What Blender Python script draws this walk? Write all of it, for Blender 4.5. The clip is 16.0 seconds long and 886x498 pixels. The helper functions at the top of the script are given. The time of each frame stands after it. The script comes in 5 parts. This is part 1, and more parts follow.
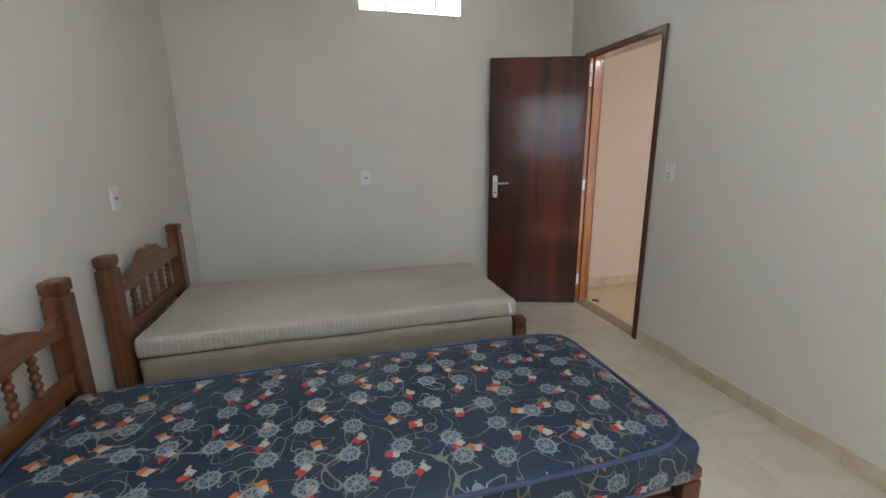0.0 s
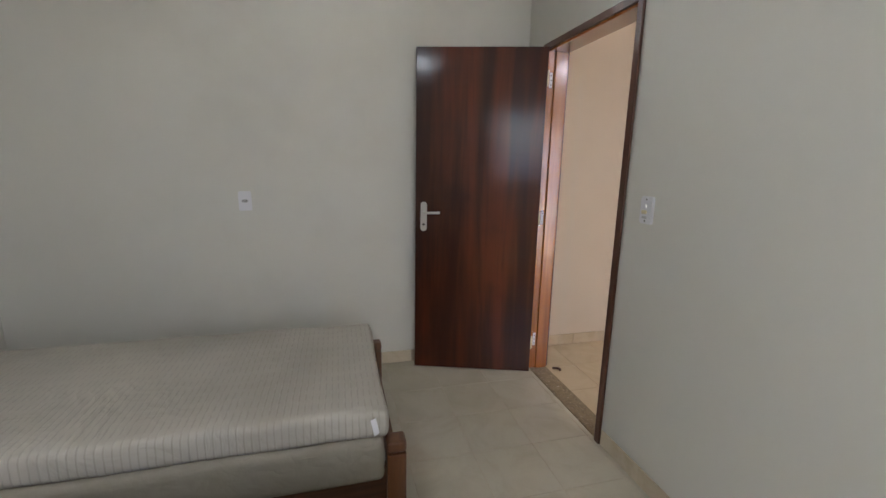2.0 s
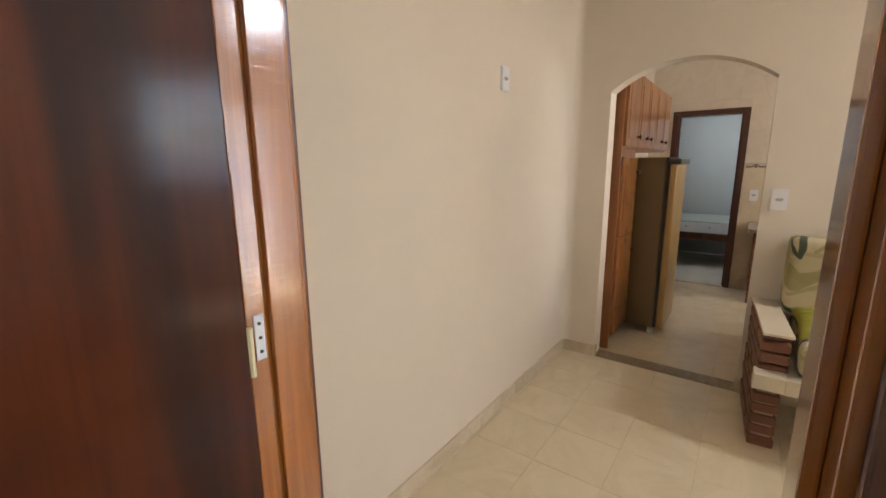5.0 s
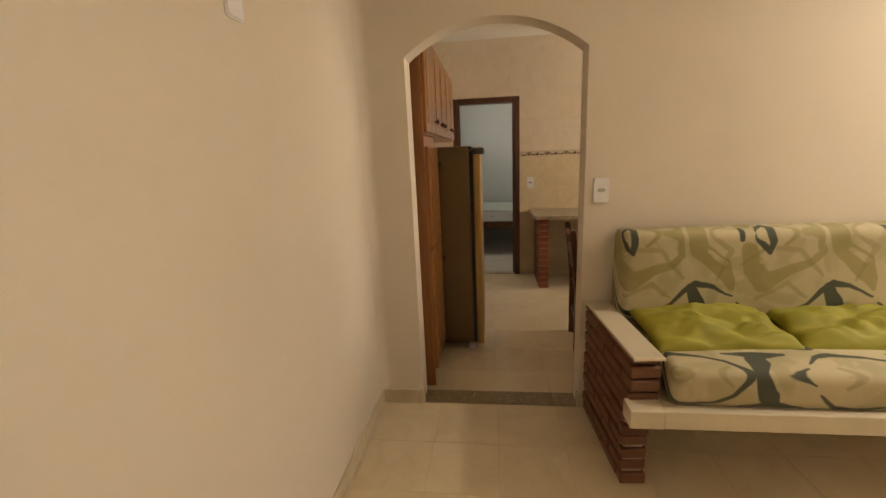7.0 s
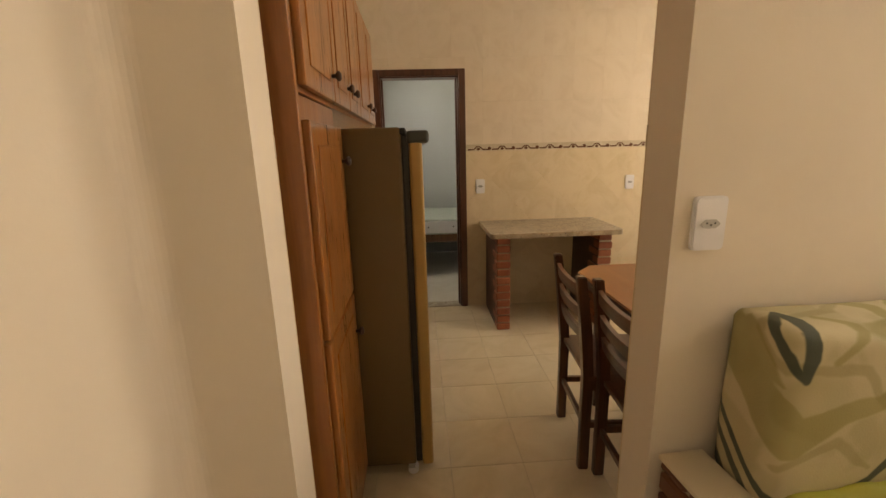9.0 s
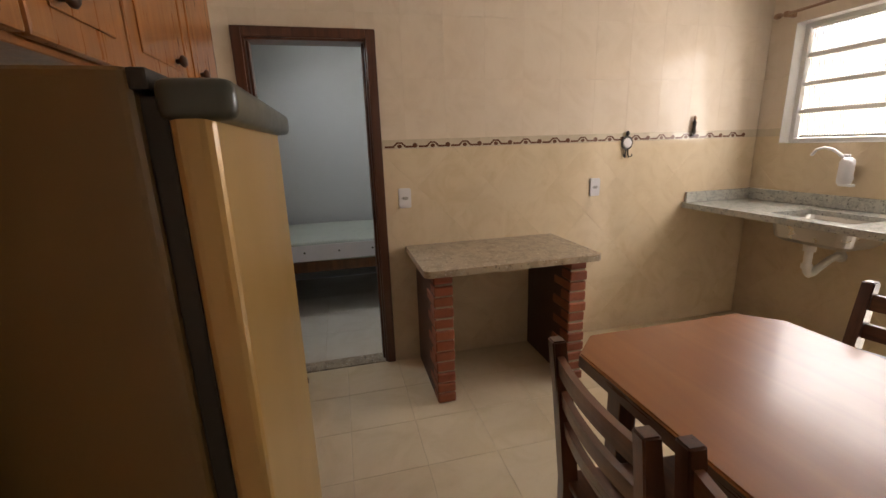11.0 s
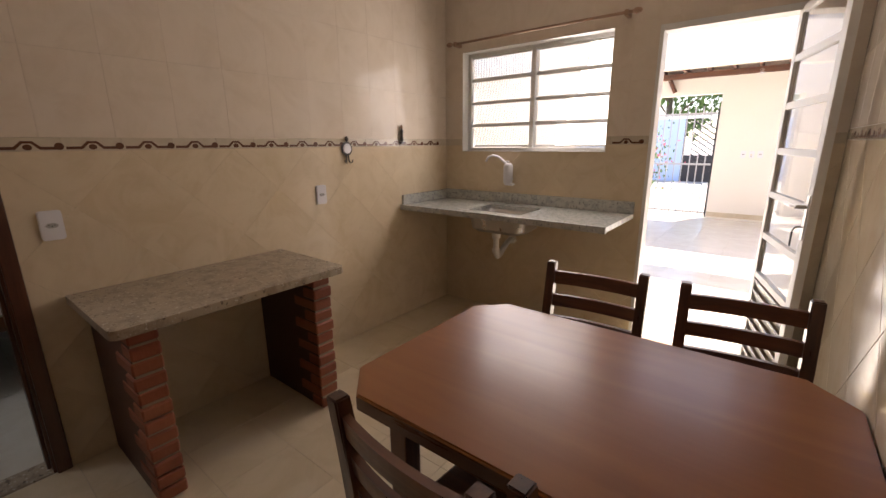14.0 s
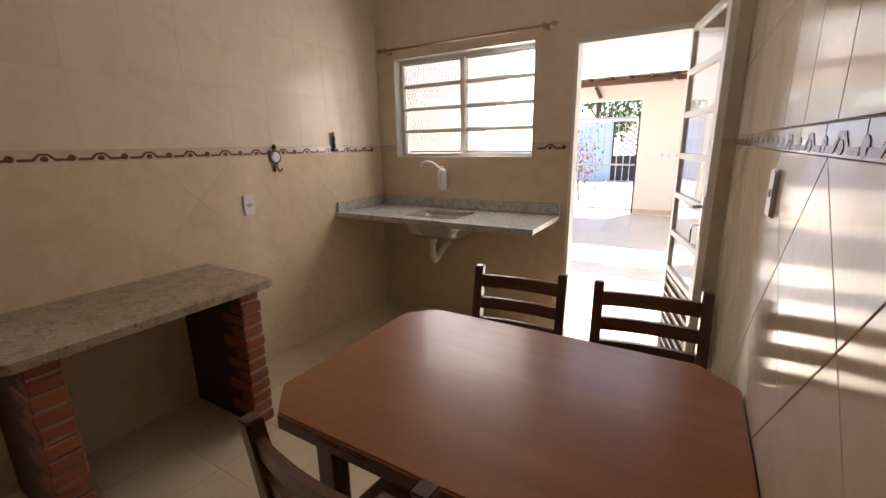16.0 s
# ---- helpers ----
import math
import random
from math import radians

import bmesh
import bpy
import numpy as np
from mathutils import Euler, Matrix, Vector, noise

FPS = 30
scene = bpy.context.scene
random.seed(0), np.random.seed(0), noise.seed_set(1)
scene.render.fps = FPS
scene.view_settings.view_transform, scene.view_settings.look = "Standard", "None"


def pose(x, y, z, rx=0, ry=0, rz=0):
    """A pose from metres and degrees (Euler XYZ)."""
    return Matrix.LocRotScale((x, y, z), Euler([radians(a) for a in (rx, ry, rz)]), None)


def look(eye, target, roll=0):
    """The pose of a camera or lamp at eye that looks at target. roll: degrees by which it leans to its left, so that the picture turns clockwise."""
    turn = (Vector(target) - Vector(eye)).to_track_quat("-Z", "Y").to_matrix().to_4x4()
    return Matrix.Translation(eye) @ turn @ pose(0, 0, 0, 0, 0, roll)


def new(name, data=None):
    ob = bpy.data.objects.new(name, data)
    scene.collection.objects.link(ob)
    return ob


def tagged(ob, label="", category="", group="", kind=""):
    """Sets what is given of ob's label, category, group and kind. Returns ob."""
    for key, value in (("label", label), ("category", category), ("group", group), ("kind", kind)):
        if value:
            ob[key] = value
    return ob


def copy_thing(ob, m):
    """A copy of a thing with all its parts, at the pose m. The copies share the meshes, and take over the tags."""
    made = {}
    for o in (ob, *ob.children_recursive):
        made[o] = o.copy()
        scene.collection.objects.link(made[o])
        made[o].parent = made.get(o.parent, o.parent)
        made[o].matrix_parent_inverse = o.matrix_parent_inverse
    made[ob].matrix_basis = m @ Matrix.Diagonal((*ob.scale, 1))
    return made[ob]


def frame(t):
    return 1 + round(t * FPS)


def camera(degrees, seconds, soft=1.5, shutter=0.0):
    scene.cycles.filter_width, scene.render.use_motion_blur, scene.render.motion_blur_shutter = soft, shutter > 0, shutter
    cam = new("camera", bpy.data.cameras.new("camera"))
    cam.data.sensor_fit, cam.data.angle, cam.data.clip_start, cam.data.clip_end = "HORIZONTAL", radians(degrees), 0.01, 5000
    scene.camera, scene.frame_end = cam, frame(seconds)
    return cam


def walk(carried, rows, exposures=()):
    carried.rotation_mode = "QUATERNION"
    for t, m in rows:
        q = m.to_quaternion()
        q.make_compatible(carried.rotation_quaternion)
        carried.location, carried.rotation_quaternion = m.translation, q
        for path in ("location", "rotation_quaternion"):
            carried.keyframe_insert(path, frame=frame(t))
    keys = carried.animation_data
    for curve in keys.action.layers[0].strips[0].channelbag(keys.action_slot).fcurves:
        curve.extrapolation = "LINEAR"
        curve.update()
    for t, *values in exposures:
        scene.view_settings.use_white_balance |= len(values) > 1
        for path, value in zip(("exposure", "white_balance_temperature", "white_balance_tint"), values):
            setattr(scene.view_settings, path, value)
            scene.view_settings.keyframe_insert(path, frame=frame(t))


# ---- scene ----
cam = camera(93.4, 16.0)
PATH = [
    (0, (-0.068, -0.035, 1.388), (0.43, 1.846, 0.924), -0.6),
    (0.5, (0.087, 0.079, 1.384), (0.593, 1.973, 0.988), -0.2),
    (1, (0.269, 0.278, 1.39), (0.771, 2.175, 1.004), 0.0),
    (1.5, (0.506, 0.512, 1.402), (1.006, 2.411, 1.023), 0.1),
    (2, (0.756, 0.708, 1.407), (1.246, 2.606, 1.01), 1.1),
    (2.5, (0.977, 0.981, 1.404), (1.506, 2.863, 0.984), 1.7),
    (3, (1.15, 1.308, 1.383), (1.902, 3.122, 1.003), 3.2),
    (3.5, (1.28, 1.615, 1.385), (2.182, 3.361, 1.017), 2.9),
    (4, (1.313, 1.962, 1.404), (2.508, 3.525, 1.043), -0.1),
    (4.5, (1.542, 2.229, 1.382), (2.864, 3.68, 0.998), -1.3),
    (5, (1.677, 2.482, 1.392), (3.257, 3.644, 0.999), -0.5),
    (5.2, (1.732, 2.573, 1.394), (3.419, 3.573, 1.002), -1.3),
    (7.3, (2.699, 2.9, 1.39), (4.638, 3.094, 0.941), -2.5),
    (7.5, (2.825, 2.91, 1.381), (4.765, 3.08, 0.926), -2.6),
    (8, (3.178, 2.911, 1.381), (5.119, 3.028, 0.915), -2.1),
    (8.5, (3.498, 2.959, 1.364), (5.444, 2.938, 0.901), -1.3),
    (9, (3.795, 2.974, 1.362), (5.737, 2.867, 0.895), -1.6),
    (9.2, (3.915, 2.965, 1.355), (5.855, 2.838, 0.887), -1.7),
    (11.3, (4.875, 2.802, 1.346), (6.736, 2.248, 0.866), -1.3),
    (11.5, (4.918, 2.792, 1.345), (6.754, 2.159, 0.867), -0.8),
    (12, (5.004, 2.793, 1.355), (6.744, 1.928, 0.879), -0.6),
    (12.5, (5.034, 2.787, 1.352), (6.608, 1.649, 0.876), -0.8),
    (13, (5.046, 2.784, 1.345), (6.453, 1.446, 0.864), -0.5),
    (13.5, (5.047, 2.774, 1.346), (6.326, 1.316, 0.857), -0.4),
    (14, (5.039, 2.778, 1.352), (6.24, 1.255, 0.862), -0.5),
    (14.5, (5.022, 2.776, 1.362), (6.159, 1.206, 0.872), -0.7),
    (15, (5.0, 2.764, 1.374), (6.063, 1.142, 0.886), -0.8),
    (15.5, (4.98, 2.754, 1.377), (5.996, 1.101, 0.893), -0.9),
    (16, (4.962, 2.749, 1.38), (5.96, 1.084, 0.897), -1.0),
]
EXPOSURES = [
    (0, 2.48, 6300, 16), (2, 2.42, 6350, 17), (3.5, 2.26, 6350, 16), (5, 2.92, 6300, 9), (7.3, 2.55, 8700, 11), (9.2, 2.74, 8800, 11),
    (11.3, 2.4, 6650, 15), (12, 2.08, 6700, 18), (13, 1.85, 6850, 20), (16, 1.80, 6750, 18),
]
walk(cam, [(t, look(eye, target, roll)) for t, eye, target, roll in PATH], EXPOSURES)

# ---- world, sun and large lights ----
world = bpy.data.worlds.new("sky")
scene.world = world
world.use_nodes = True
sky = world.node_tree.nodes.new("ShaderNodeTexSky")
sky.sky_type, sky.sun_disc, sky.sun_elevation, sky.sun_rotation = "NISHITA", False, radians(65), radians(202)
world.node_tree.links.new(sky.outputs[0], world.node_tree.nodes["Background"].inputs[0])
world.node_tree.nodes["Background"].inputs[1].default_value = 0.15
sun = bpy.data.lights.new("sun", "SUN")
sun.energy, sun.angle, sun.color = 5.0, radians(0.5), (1, 0.95, 0.87)
new("sun", sun).matrix_world = look((6 - 1.6, -6 - 4.0, 9.2), (6, -6, 0))


def area(x, y, z, target, w, h, watts, color=(1, 1, 1), shape="RECTANGLE"):
    """A lamp that stands in for daylight in an opening, or for a lit fixture."""
    lit = bpy.data.lights.new("area_lamp", "AREA")
    lit.shape, lit.size, lit.size_y, lit.energy, lit.color = shape, w, h, watts, color
    ob = new("area_lamp", lit)
    ob.matrix_world = look((x, y, z), target)
    return ob


area(-0.10, 0.45, 2.735, (-0.10, 0.45, 0), 0.26, 0.26, 1.8, (0.82, 0.94, 1.0), "DISK")
area(1.10, -1.215, 1.75, (1.0, 3, 1.6), 1.1, 0.96, 1.9, (0.90, 0.96, 1.0))
area(0.63, 3.74, 2.53, (0.63, 0, 2.1), 0.86, 0.46, 3.6, (0.88, 0.95, 1.0))
area(4.14, -0.76, 1.08, (4.14, 3, 1.2), 0.78, 1.9, 2.2, (0.97, 0.96, 1.0))
# Unseen ceiling lamp, added to brighten the living room and its floor.
area(4.05, 0.15, 2.735, (4.05, 0.15, 0), 0.40, 0.40, 4.2, (0.97, 0.95, 1.0), "DISK")
area(6.42, -0.163, 1.663, (5.6, 3, 1.3), 0.86, 0.68, 3.8, (1.0, 0.96, 0.93))
area(5.35, -0.20, 1.02, (5.75, 3, 1.0), 0.56, 1.85, 0.7, (1.0, 0.95, 0.90))
area(8.1, 3.66, 2.13, (8.0, 2.7, 0.6), 0.66, 0.32, 2.8, (0.90, 0.95, 1.0))


# ---- materials ----
class Val:
    """A number in a node tree, with arithmetic."""

    def __init__(self, tree, socket):
        self.tree, self.socket = tree, socket

    def op(self, name, *others):
        n = self.tree.nodes.new("ShaderNodeMath")
        n.operation = name
        for i, v in enumerate((self, *others)):
            if isinstance(v, Val):
                self.tree.links.new(v.socket, n.inputs[i])
            else:
                n.inputs[i].default_value = v
        return Val(self.tree, n.outputs[0])

    def __add__(self, o): return self.op("ADD", o)
    def __sub__(self, o): return self.op("SUBTRACT", o)
    def __mul__(self, o): return self.op("MULTIPLY", o)
    def __truediv__(self, o): return self.op("DIVIDE", o)
    def below(self, o): return self.op("LESS_THAN", o)
    def above(self, o): return self.op("GREATER_THAN", o)
    def abs(self): return self.op("ABSOLUTE")
    def sqrt(self): return self.op("SQRT")
    def sin(self): return self.op("SINE")
    def power(self, o): return self.op("POWER", o)
    def floor(self): return self.op("FLOOR")
    def fract(self): return self.op("FRACT")
    def exp(self): return self.op("EXPONENT")
    def both(self, o): return self.op("MULTIPLY", o)
    def either(self, o): return self.op("MAXIMUM", o)
    def smooth(self, a, b):
        n = self.tree.nodes.new("ShaderNodeMapRange")
        n.interpolation_type = "SMOOTHSTEP"
        self.tree.links.new(self.socket, n.inputs[0])
        n.inputs[1].default_value, n.inputs[2].default_value = a, b
        return Val(self.tree, n.outputs[0])


class Mat:
    """A node material with helpers."""

    def __init__(self, name, rough=0.5, metal=0.0, coat=0.0, spec=0.5):
        self.m = bpy.data.materials.new(name)
        self.m.use_nodes = True
        self.tree = self.m.node_tree
        self.b = self.tree.nodes["Principled BSDF"]
        self.set("Roughness", rough), self.set("Metallic", metal), self.set("Coat Weight", coat), self.set("Specular IOR Level", spec)
        self.set("Coat Roughness", 0.12)
        self.co = self.tree.nodes.new("ShaderNodeTexCoord").outputs["Object"]

    def set(self, key, v):
        if isinstance(v, Val):
            self.tree.links.new(v.socket, self.b.inputs[key])
        elif isinstance(v, bpy.types.NodeSocket):
            self.tree.links.new(v, self.b.inputs[key])
        else:
            self.b.inputs[key].default_value = v
        return self

    def xyz(self, co=None):
        n = self.tree.nodes.new("ShaderNodeSeparateXYZ")
        self.tree.links.new(co or self.co, n.inputs[0])
        return [Val(self.tree, n.outputs[i]) for i in range(3)]

    def join(self, x, y, z):
        n = self.tree.nodes.new("ShaderNodeCombineXYZ")
        for i, v in enumerate((x, y, z)):
            if isinstance(v, Val):
                self.tree.links.new(v.socket, n.inputs[i])
            else:
                n.inputs[i].default_value = v
        return n.outputs[0]

    def stretched(self, sx, sy, sz, co=None):
        n = self.tree.nodes.new("ShaderNodeMapping")
        n.inputs["Scale"].default_value = (sx, sy, sz)
        self.tree.links.new(co or self.co, n.inputs[0])
        return n.outputs[0]

    def noise(self, scale, detail=3, rough=0.5, distort=0.0, co=None):
        n = self.tree.nodes.new("ShaderNodeTexNoise")
        n.inputs["Scale"].default_value, n.inputs["Detail"].default_value = scale, detail
        n.inputs["Roughness"].default_value, n.inputs["Distortion"].default_value = rough, distort
        self.tree.links.new(co or self.co, n.inputs["Vector"])
        return Val(self.tree, n.outputs[0])

    def white(self, co):
        n = self.tree.nodes.new("ShaderNodeTexWhiteNoise")
        self.tree.links.new(co, n.inputs["Vector"])
        return Val(self.tree, n.outputs["Value"])

    def random(self):
        return Val(self.tree, self.tree.nodes.new("ShaderNodeObjectInfo").outputs["Random"])

    def mix(self, fac, a, b):
        n = self.tree.nodes.new("ShaderNodeMix")
        n.data_type = "RGBA"
        for i, v in ((0, fac), (6, a), (7, b)):
            if isinstance(v, Val):
                self.tree.links.new(v.socket, n.inputs[i])
            elif isinstance(v, bpy.types.NodeSocket):
                self.tree.links.new(v, n.inputs[i])
            else:
                n.inputs[i].default_value = v if i == 0 else (*v, 1)
        return n.outputs[2]

    def bump(self, height, strength=0.2, dist=0.01):
        n = self.tree.nodes.new("ShaderNodeBump")
        n.inputs["Strength"].default_value, n.inputs["Distance"].default_value = strength, dist
        self.tree.links.new(height.socket, n.inputs["Height"])
        self.tree.links.new(n.outputs[0], self.b.inputs["Normal"])
        return self


def paint(name, col, dirt, rough=0.6, amount=0.5):
    k = Mat(name, rough)
    n1, n2 = k.noise(1.3, 4, 0.6), k.noise(7, 5, 0.65)
    c = k.mix(n1.smooth(0.45, 0.85) * amount, col, dirt)
    k.set("Base Color", k.mix(n2.smooth(0.6, 0.95) * (amount * 0.6), c, dirt))
    k.set("Roughness", n2 * 0.2 + (rough - 0.1))
    return k.bump(k.noise(60, 4, 0.6) + k.noise(6, 2) * 2.0, 0.12, 0.004).m


def wood(name, dark, light, axis="z", rough=0.4, coat=0.3, scale=1.0, brush=0.0, span=(0.32, 0.72), relief=1.0):
    k = Mat(name, rough, coat=coat)
    s = {"x": (1.2, 22, 22), "y": (22, 1.2, 22), "z": (22, 22, 1.2)}[axis]
    grain = k.noise(1.0 * scale, 6, 0.65, 0.6, k.stretched(*s))
    fine = k.noise(4.0 * scale, 3, 0.6, 0.0, k.stretched(*s))
    broad = k.noise(1.6, 3, 0.5)
    c = k.mix(grain.smooth(*span), dark, light)
    c = k.mix(broad.smooth(0.4, 0.8) * 0.5, c, dark)
    k.set("Base Color", c)
    k.set("Roughness", fine * 0.25 + (rough - 0.12))
    height = fine * relief + grain * relief
    if brush:
        height = height + k.noise(1.0, 3, 0.6, 0.0, k.stretched(3, 3, 60)) * brush
    return k.bump(height, 0.12, 0.003).m


def porcelain(name, col, vein, rough=0.16):
    """Polished floor tile, each piece a little its own."""
    k = Mat(name, rough)
    r = k.random()
    x, y, z = k.xyz()
    co = k.join(x + r * 37.0, y + r * 11.0, z)
    cloud, streak = k.noise(3.2, 5, 0.62, 1.2, co), k.noise(9, 5, 0.7, 2.0, co)
    c = k.mix(cloud.smooth(0.35, 0.75), col, vein)
    c = k.mix(streak.smooth(0.56, 0.8) * 0.22, c, (vein[0] * 0.8, vein[1] * 0.75, vein[2] * 0.7))
    c = k.mix(r * 0.12, c, vein)
    k.set("Base Color", c).set("Roughness", k.noise(5, 4) * 0.18 + (rough - 0.06))
    return k.bump(k.noise(14, 2), 0.03, 0.002).m


def glazed(name, col, vein, rough=0.09, spec=0.4):
    """Glossy wall tile."""
    k = Mat(name, rough, spec=spec)
    r = k.random()
    x, y, z = k.xyz()
    co = k.join(x + r * 9.0, y + r * 23.0, z + r * 5.0)
    cloud = k.noise(4.5, 5, 0.65, 1.5, co)
    k.set("Base Color", k.mix(cloud.smooth(0.35, 0.8), col, vein))
    return k.bump(k.noise(7, 2), 0.05, 0.004).m


def granite(name, base, spots, dark, rough=0.25, scale=1.0):
    k = Mat(name, rough)
    a, b_, c_ = k.noise(28 * scale, 4, 0.7), k.noise(75 * scale, 3, 0.7), k.noise(120 * scale, 2, 0.6)
    c = k.mix(a.smooth(0.45, 0.62), base, spots)
    c = k.mix(b_.smooth(0.58, 0.66), c, dark)
    c = k.mix(c_.smooth(0.62, 0.7), c, (0.62, 0.58, 0.51))
    return k.set("Base Color", c).bump(b_, 0.04, 0.002).m


def plain(name, col, rough=0.5, metal=0.0, coat=0.0, wear=0.15):
    k = Mat(name, rough, metal, coat)
    n = k.noise(14, 4, 0.65)
    k.set("Base Color", k.mix(n.smooth(0.5, 0.85) * wear, col, tuple(v * 0.55 for v in col)))
    k.set("Roughness", n * 0.2 + (rough - 0.1))
    return k.bump(k.noise(90, 3), 0.05, 0.002).m


def brick_mat(name, c1, c2, gloss=0.45):
    k = Mat(name, gloss)
    r = k.random()
    n = k.noise(22, 5, 0.7)
    c = k.mix(r, c1, c2)
    c = k.mix(n.smooth(0.5, 0.8) * 0.6, c, tuple(v * 0.5 for v in c1))
    return k.set("Base Color", c).bump(k.noise(55, 4, 0.7) + n, 0.35, 0.004).m


def glass(name, rough=0.0, tint=(1, 1, 1), flute=0.0):
    k = Mat(name, rough)
    k.set("Transmission Weight", 1.0).set("IOR", 1.45).set("Base Color", (*tint, 1))
    if flute:
        x, y, z = k.xyz()
        k.bump((x * flute).sin(), 0.6, 0.004)
    return k.m


def nautical():
    """Navy ticking printed with ship's wheels, flags and loose rope."""
    k = Mat("nautical_ticking", 0.62)
    x, y, z = k.xyz()
    v = y - z
    def cells(pitch, ox, oy, jit):
        cu, cv = (x + ox) / pitch, (v + oy) / pitch
        iu, iv = cu.floor(), cv.floor()
        r1, r2, r3 = k.white(k.join(iu, iv, 1.0)), k.white(k.join(iu, iv, 2.0)), k.white(k.join(iu, iv, 3.0))
        a = (cu - iu - 0.5) * pitch + (r1 - 0.5) * jit
        b = (cv - iv - 0.5) * pitch + (r2 - 0.5) * jit
        return a, b, r3
    base = k.mix(k.noise(3, 4).smooth(0.3, 0.8), (0.008, 0.022, 0.045), (0.013, 0.031, 0.058))
    c = base
    rope = (k.noise(7.5, 0, 0.5, 1.2) - 0.5).abs().below(0.011)
    twist = ((x + v) * 900.0).sin() * 0.5 + 0.5
    c = k.mix(rope * 0.75, c, k.mix(twist, (0.16, 0.15, 0.13), (0.28, 0.26, 0.2)))
    rope2 = (k.noise(5.5, 0, 0.5, 2.0, k.stretched(1.0, 1.0, 0.2)) - 0.42).abs().below(0.008)
    c = k.mix(rope2 * 0.6, c, (0.22, 0.19, 0.1))
    for pitch, ox, oy, size in ((0.15, 0.0, 0.0, 1.0), (0.21, 0.07, 0.12, 0.95)):
        a, b, r3 = cells(pitch, 5 + ox, 5 + oy, pitch * 0.42)
        ang = (r3 - 0.5) * 2.6
        ca, sa = ang.op("COSINE"), ang.sin()
        warp = (k.noise(55, 1) - 0.5) * 0.016
        p, q = a * ca - b * sa + warp, a * sa + b * ca + warp
        inside = (p.abs().below(0.021)).both(q.abs().below(0.0135))
        fold = (p + (q * 240.0).sin() * 0.002).above(0.0)
        red = k.mix(r3.above(0.62), (0.42, 0.035, 0.02), (0.48, 0.12, 0.015))
        c = k.mix(inside * 0.95, c, k.mix(fold, red, (0.40, 0.36, 0.30)))
        p2, q2 = p - 0.020, q - 0.017
        small = (p2.abs().below(0.009)).both(q2.abs().below(0.004))
        c = k.mix(small * 0.85, c, k.mix(r3.above(0.5), (0.38, 0.34, 0.27), (0.34, 0.05, 0.03)))
    a, b, r3 = cells(0.134, 3.03, 3.07, 0.058)
    rad = (a * a + b * b).sqrt()
    th = b.op("ARCTAN2", a) + r3
    spoke = ((th * 4.0).sin().abs() * rad).below(0.0075).both(rad.below(0.040))
    ring = (rad - 0.026).abs().below(0.0042)
    hub = rad.below(0.008)
    wheel = spoke.either(ring).either(hub)
    c = k.mix(wheel * 0.75, c, (0.23, 0.28, 0.28))
    c = k.mix((rad.below(0.022)).both(wheel.below(0.5)) * 0.5, c, (0.09, 0.13, 0.17))
    k.set("Base Color", c)
    weave = ((x * 2200.0).sin() + (v * 2200.0).sin())
    return k.bump(weave * 0.1 + k.noise(9, 3) * 3.0, 0.2, 0.004).m


def strokes(k, a, b, lines):
    """Signed distance to brush strokes that swell and taper: lines of (along, up, half width)."""
    best = None
    for line in lines:
        for (ax, ay, aw), (bx, by, bw) in zip(line, line[1:]):
            dx, dy = bx - ax, by - ay
            pa, pb = a - ax, b - ay
            h = ((pa * dx + pb * dy) / (dx * dx + dy * dy)).op("MAXIMUM", 0.0).op("MINIMUM", 1.0)
            qa, qb = pa - h * dx, pb - h * dy
            d = (qa * qa + qb * qb).sqrt() - (h * (bw - aw) + aw)
            best = d if best is None else best.op("MINIMUM", d)
    return best


